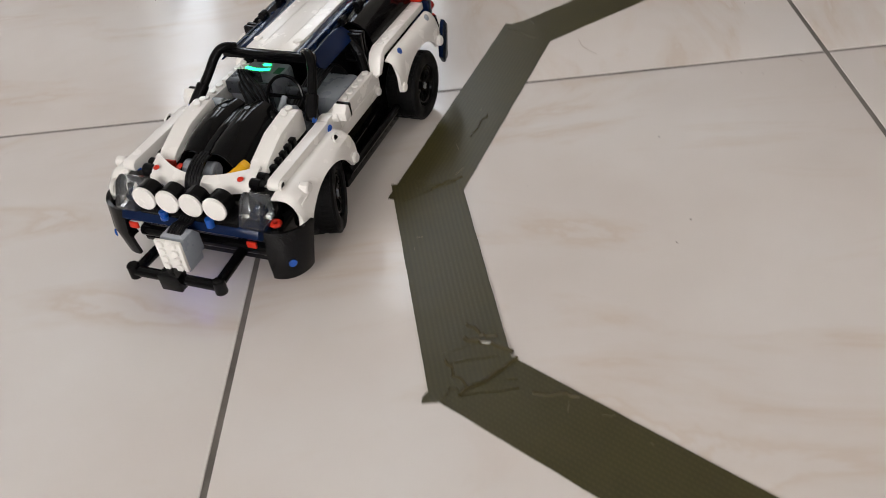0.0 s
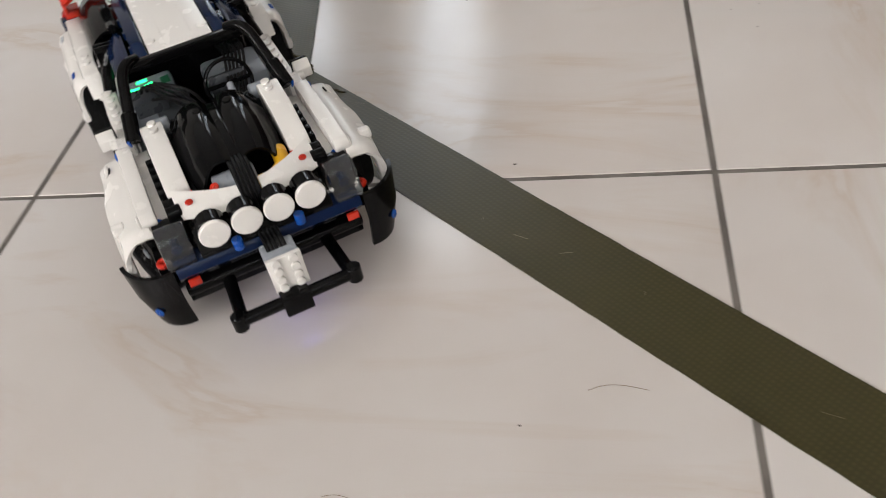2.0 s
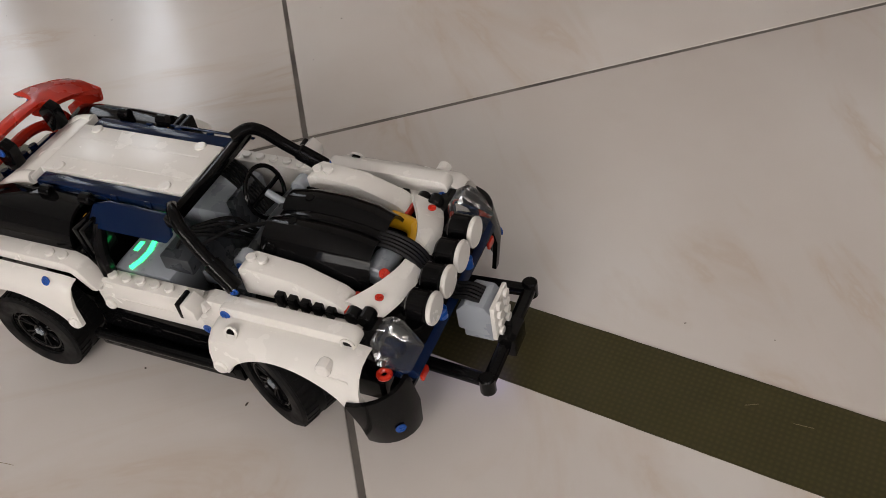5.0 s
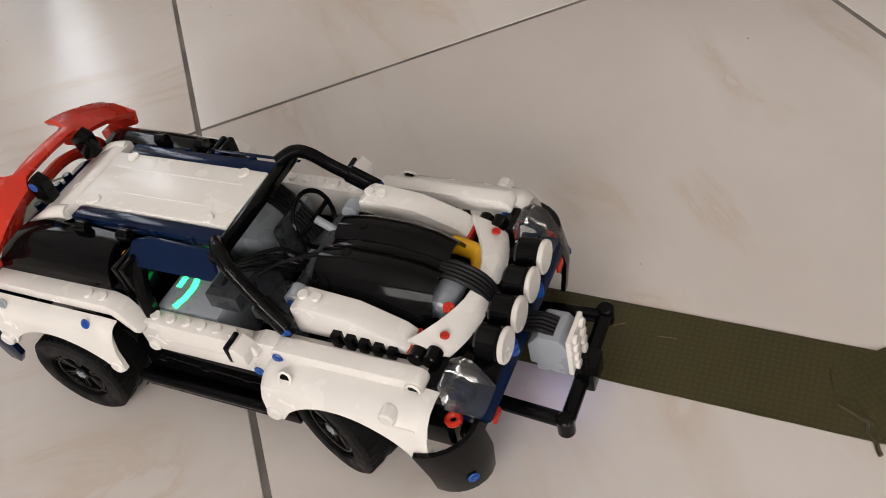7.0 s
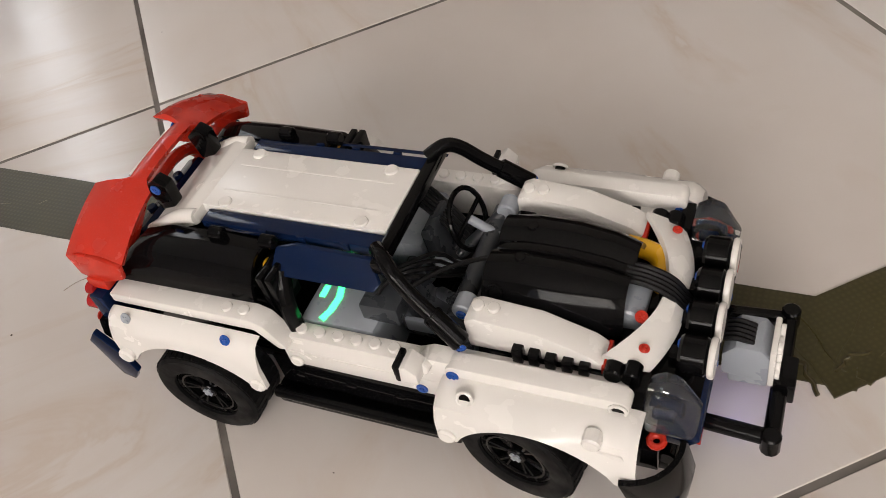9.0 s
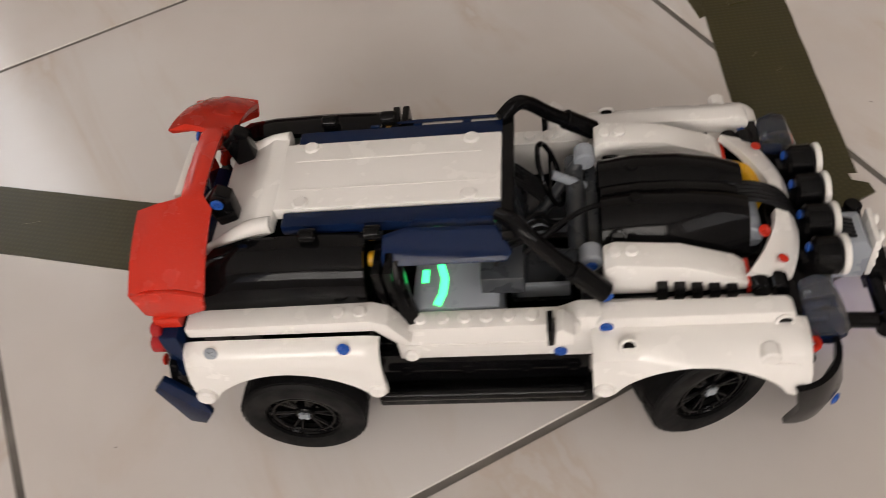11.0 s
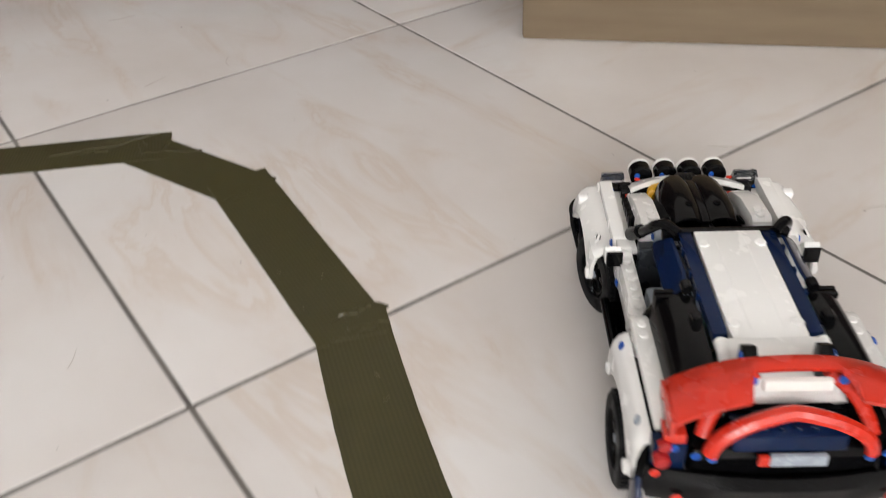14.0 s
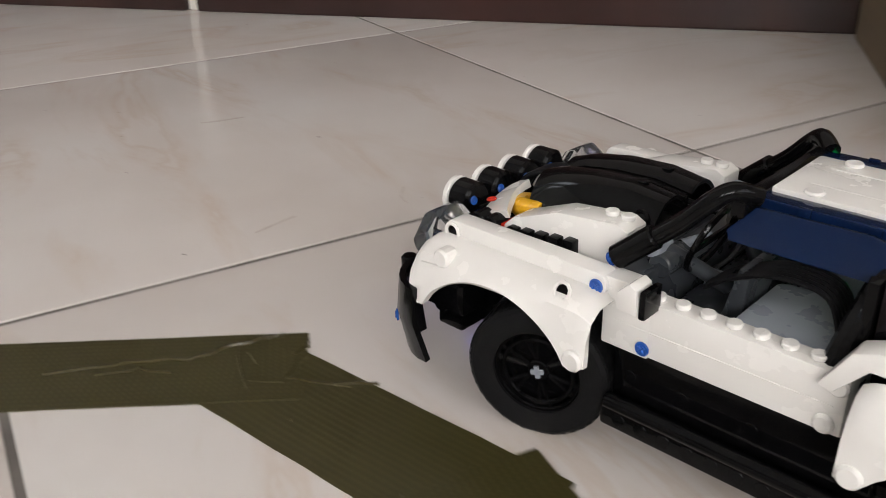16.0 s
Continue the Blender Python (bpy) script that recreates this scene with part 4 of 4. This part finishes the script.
    part("under_bar", rod((-0.0465, -0.0400, 0.0290), (-0.0465, 0.0400, 0.0290), 0.0034, 10, 0.0006), BLACK, bumper)
    part("boot", box(-0.0430, -0.0280, -0.0400, 0.0400, 0.0400, 0.0640, 0.0020), BLACK, car)
    part("boot_lid", prism([(-0.0450, 0.0640), (-0.0440, 0.0720), (-0.0370, 0.0750), (-0.0270, 0.0710), (-0.0270, 0.0630)], "y", -0.0240, 0.0240, 0.0010), NAVY, car, "navy tailgate block")
    part("number_plate", box(-0.0475, -0.0450, -0.0160, 0.0080, 0.0575, 0.0635, 0.0004), GREY, car, "grey plate")
    part("red_block", box(-0.0475, -0.0452, 0.0082, 0.0130, 0.0575, 0.0630, 0.0004), RED, car)
    for k in range(4):
        part("stud", rod((-0.0400, -0.0105 + 0.007 * k, 0.0735), (-0.0403, -0.0105 + 0.007 * k, 0.0758), 0.0024, 10, 0.0003), NAVY, car)
    arch = part("tail_arch", tube([(-0.0400 - 0.006 * abs(math.cos(radians(a))), 0.0340 * math.cos(radians(a)), 0.0645 + 0.0180 * math.sin(radians(a))) for a in range(0, 181, 15)], 0.0036, 8, 2, None, 0.8), RED, car, "red arched trim over the tailgate")

    # spoiler
    rows = []
    for k in range(49):
        t = k / 48 * 2 - 1
        drop = 0.0135 * abs(t) ** 2.4
        end = max(0.0, min(1.0, (abs(t) - 0.36) / 0.04))
        front = -0.0300 + 0.0030 * end
        back = -0.0385 - 0.0160 * end
        low = 0.1005 - drop
        rows.append([(front, t * 0.0505, low - 0.0010 - 0.0025 * end), (front * 0.7 + back * 0.3, t * 0.0508, low), (front * 0.3 + back * 0.7, t * 0.0512, low + 0.0008 * end), (back, t * 0.0515, low - 0.0010 * end - 0.001)])
    wing = part("spoiler", loft(rows, 0.0026), RED, car, "red curved rear spoiler with drooping ends")
    wing.location = (0.0050, 0, 0.0018)
    for s in (-1, 1):
        part("end_plate", prism([(-0.0272, 0.0838), (-0.0290, 0.0760), (-0.0420, 0.0715), (-0.0520, 0.0745), (-0.0540, 0.0858), (-0.0400, 0.0872)], "y", s * 0.0500, s * 0.0524, 0.0008), RED, wing)
        pin((-0.0410, s * 0.0185, 0.0955), (-1, 0, 0.3), BLUE, wing)
        part("end_foot", box(-0.0500, -0.0400, min(s * 0.0440, s * 0.0535), max(s * 0.0440, s * 0.0535), 0.0680, 0.0735, 0.0010), RED, wing)
        part("support", tube([(-0.0340, s * 0.0150, 0.0945), (-0.0360, s * 0.0260, 0.0840), (-0.0400, s * 0.0330, 0.0740), (-0.0440, s * 0.0360, 0.0660)], 0.0034, 10, 4, None, 0.7), RED, wing, "red curved spoiler support")
        pin((-0.0500, s * 0.0490, 0.0660), (-1, 0, 0), BLUE, wing)
        for k in range(2):
            pin((-0.0520, s * (0.0330 + 0.007 * k), 0.0610 + 0.002 * k), (-1, 0, 0), BLUE, wing)
    part("name_plate", box(-0.0430, -0.0400, -0.0140, 0.0140, 0.0910, 0.0965, 0.0006), PALE, wing, "blank pale plate")
    for s in (-1, 1):
        side_of_car(car, s)
    wheels = []
    for x, y, w in ((BASE, 0.0515, 0.0205), (BASE, -0.0515, 0.0205), (0.0, 0.0550, 0.0215), (0.0, -0.0550, 0.0215)):
        hub = wheel(car, w)
        hub.location = (x, y, RAD)
        wheels.append(hub)
    return car, wheels


toy_car, wheels = rally_car()

# ---- specks, hairs and crumbs on the floor ----
def floor_specks():
    rng = random.Random(5)
    bm = None
    for k in range(150):
        x, y, r = rng.uniform(-0.3, 1.6), rng.uniform(-0.6, 1.0), rng.choice((0.0003, 0.0003, 0.0004, 0.0006))
        one = bmesh.new()
        bmesh.ops.create_icosphere(one, subdivisions=1, radius=r)
        a = rng.uniform(0, 6.28)
        bmesh.ops.transform(one, matrix=Matrix.Translation((x, y, r * 0.3)) @ Matrix.Rotation(a, 4, "Z") @ Matrix.Diagonal((rng.uniform(1, 2.4), 1, 0.45, 1)), verts=one.verts)
        bm = join(bm, one)
    tagged(link_mesh("floor_crumbs", bm, DIRT), "scattered dark specks of dirt on the tiles", "dirt", kind="stuff")
    bm = None
    for k in range(14):
        x, y, a = rng.uniform(0.1, 1.3), rng.uniform(-0.3, 0.7), rng.uniform(0, 6.28)
        bend = rng.uniform(-0.02, 0.02)
        n = rng.uniform(0.008, 0.03)
        pts = [(x + math.cos(a) * n * t - math.sin(a) * bend * t * t, y + math.sin(a) * n * t + math.cos(a) * bend * t * t, 0.0003) for t in (0, 0.33, 0.66, 1)]
        bm = tube(pts, 0.00013, 4, 3, bm)
    tagged(link_mesh("floor_hairs", bm, FIBRE), "fine loose hairs lying on the tiles", "hair", kind="stuff")


floor_specks()

# ---- tiles, one by one ----
def lay_tiles():
    half, gap = TILE / 2, 0.0015
    bm = bmesh.new()
    ring = []
    for z, inset in ((-0.010, 0.0), (-0.0008, 0.0), (-0.0001, 0.0005), (0.0, 0.0014)):
        e = half - gap - inset
        ring.append([bm.verts.new((sx * e, sy * e, z)) for sx, sy in ((-1, -1), (1, -1), (1, 1), (-1, 1))])
    for a, b in zip(ring, ring[1:]):
        for k in range(4):
            bm.faces.new((a[k], a[(k + 1) % 4], b[(k + 1) % 4], b[k]))
    bm.faces.new(ring[-1])
    first = link_mesh("tile", bm, TILE_MAT)
    data = first.data
    bpy.data.objects.remove(first)
    rng = random.Random(11)
    inv = floor.matrix_world.inverted()
    for i in range(-12, 13):
        for j in range(-12, 13):
            cx, cy = (i + 0.5) * TILE, (j + 0.5) * TILE
            corners = [(cx + a * half, cy + b * half) for a in (-1, 1) for b in (-1, 1)]
            if not inside(cx, cy, 0.29):
                continue
            if all(inside(x, y, 0.0) for x, y in corners):
                t = new("tile", data)
                t.parent = floor
                t.matrix_basis = inv @ pose(cx, cy, 0, 0, 0, rng.choice((0, 90, 180, 270)))
                continue
            # a border tile, cut where it meets a wall
            cut = bmesh.new()
            cut.from_mesh(data)
            for out, limit in ((uv(1, 0), U1), (uv(-1, 0), -U0), (uv(0, 1), V1), (uv(0, -1), -V0)):
                bmesh.ops.bisect_plane(cut, geom=cut.verts[:] + cut.edges[:] + cut.faces[:], plane_co=out * limit - Vector((cx, cy, 0)), plane_no=out, clear_outer=True)
            if cut.faces:
                t = link_mesh("tile", cut, TILE_MAT)
                t.parent = floor
                t.matrix_basis = inv @ pose(cx, cy, 0)
            else:
                cut.free()


lay_tiles()


# ---- what moves ----
def motions():
    rows = [
        (0.0, 0.0453, 0.3919, -111.3),
        (0.5, 0.0345, 0.3140, -98.5),
        (1.0, 0.0310, 0.2372, -85.6),
        (1.5, 0.0460, 0.1583, -71.5),
        (2.0, 0.0811, 0.0839, -58.2),
        (2.5, 0.1314, 0.0215, -45.3),
        (3.0, 0.1918, -0.0235, -33.4),
        (3.5, 0.2200, -0.0414, -27.9),
        (4.0, 0.2513, -0.0614, -32.8),
        (6.5, 0.3482, -0.1321, -35.4),
        (7.0, 0.3731, -0.1537, -40.3),
        (7.5, 0.3850, -0.1641, -41.6),
        (8.0, 0.4119, -0.1849, -36.7),
        (8.5, 0.4343, -0.2049, -41.0),
        (11.0, 0.5499, -0.3034, -29.5),
        (11.5, 0.6370, -0.3374, -15.2),
        (12.0, 0.7198, -0.3474, -2.8),
        (12.5, 0.8000, -0.3446, 12.4),
        (13.0, 0.8824, -0.3158, 26.3),
        (13.5, 0.9523, -0.2699, 40.8),
        (14.0, 1.0079, -0.2136, 53.8),
        (14.5, 1.0470, -0.1384, 67.1),
        (15.0, 1.0687, -0.0564, 81.5),
        (15.5, 1.0647, 0.0270, 94.0),
        (16.0, 1.0506, 0.1133, 106.6),
    ]
    steer = [
        (0.0, 20), (2.5, 20), (3.0, 14), (3.5, -24), (4.0, -22), (6.5, -20), (7.0, -20), (7.5, 2), (8.0, -20), (8.5, -18), (11.0, 22), (12.0, 22), (14.0, 18), (16.0, 18),
    ]
    walk(toy_car, [(t, pose(x, y, 0, 0, 0, a)) for t, x, y, a in rows])
    # the wheels roll by the way that the car has gone
    n = 161
    spin, turn, gone = [0.0], [], 0.0
    times = [k * 0.1 for k in range(n)]
    track = []
    for t in times:
        k = max(0, min(len(rows) - 2, sum(r[0] <= t + 1e-6 for r in rows) - 1))
        (t0, x0, y0, a0), (t1, x1, y1, a1) = rows[k], rows[k + 1]
        f = (t - t0) / (t1 - t0)
        track.append((x0 + (x1 - x0) * f, y0 + (y1 - y0) * f))
        j = max(0, min(len(steer) - 2, sum(r[0] <= t + 1e-6 for r in steer) - 1))
        g = (t - steer[j][0]) / (steer[j + 1][0] - steer[j][0])
        turn.append(steer[j][1] + (steer[j + 1][1] - steer[j][1]) * max(0.0, min(1.0, g)))
    for p, q in zip(track, track[1:]):
        gone += math.hypot(q[0] - p[0], q[1] - p[1])
        spin.append(math.degrees(gone / RAD))
    for hub, (x, y, front) in zip(wheels, ((BASE, 0.0515, True), (BASE, -0.0515, True), (0.0, 0.0550, False), (0.0, -0.0550, False))):
        inner = math.copysign(0.030, y) if front else y  # the steering pivot sits inboard of the wheel
        walk(hub, [(t, pose(x, inner, RAD, 0, 0, a if front else 0) @ pose(0, y - inner, 0, 0, s, 0)) for t, a, s in zip(times, turn, spin)])


motions()
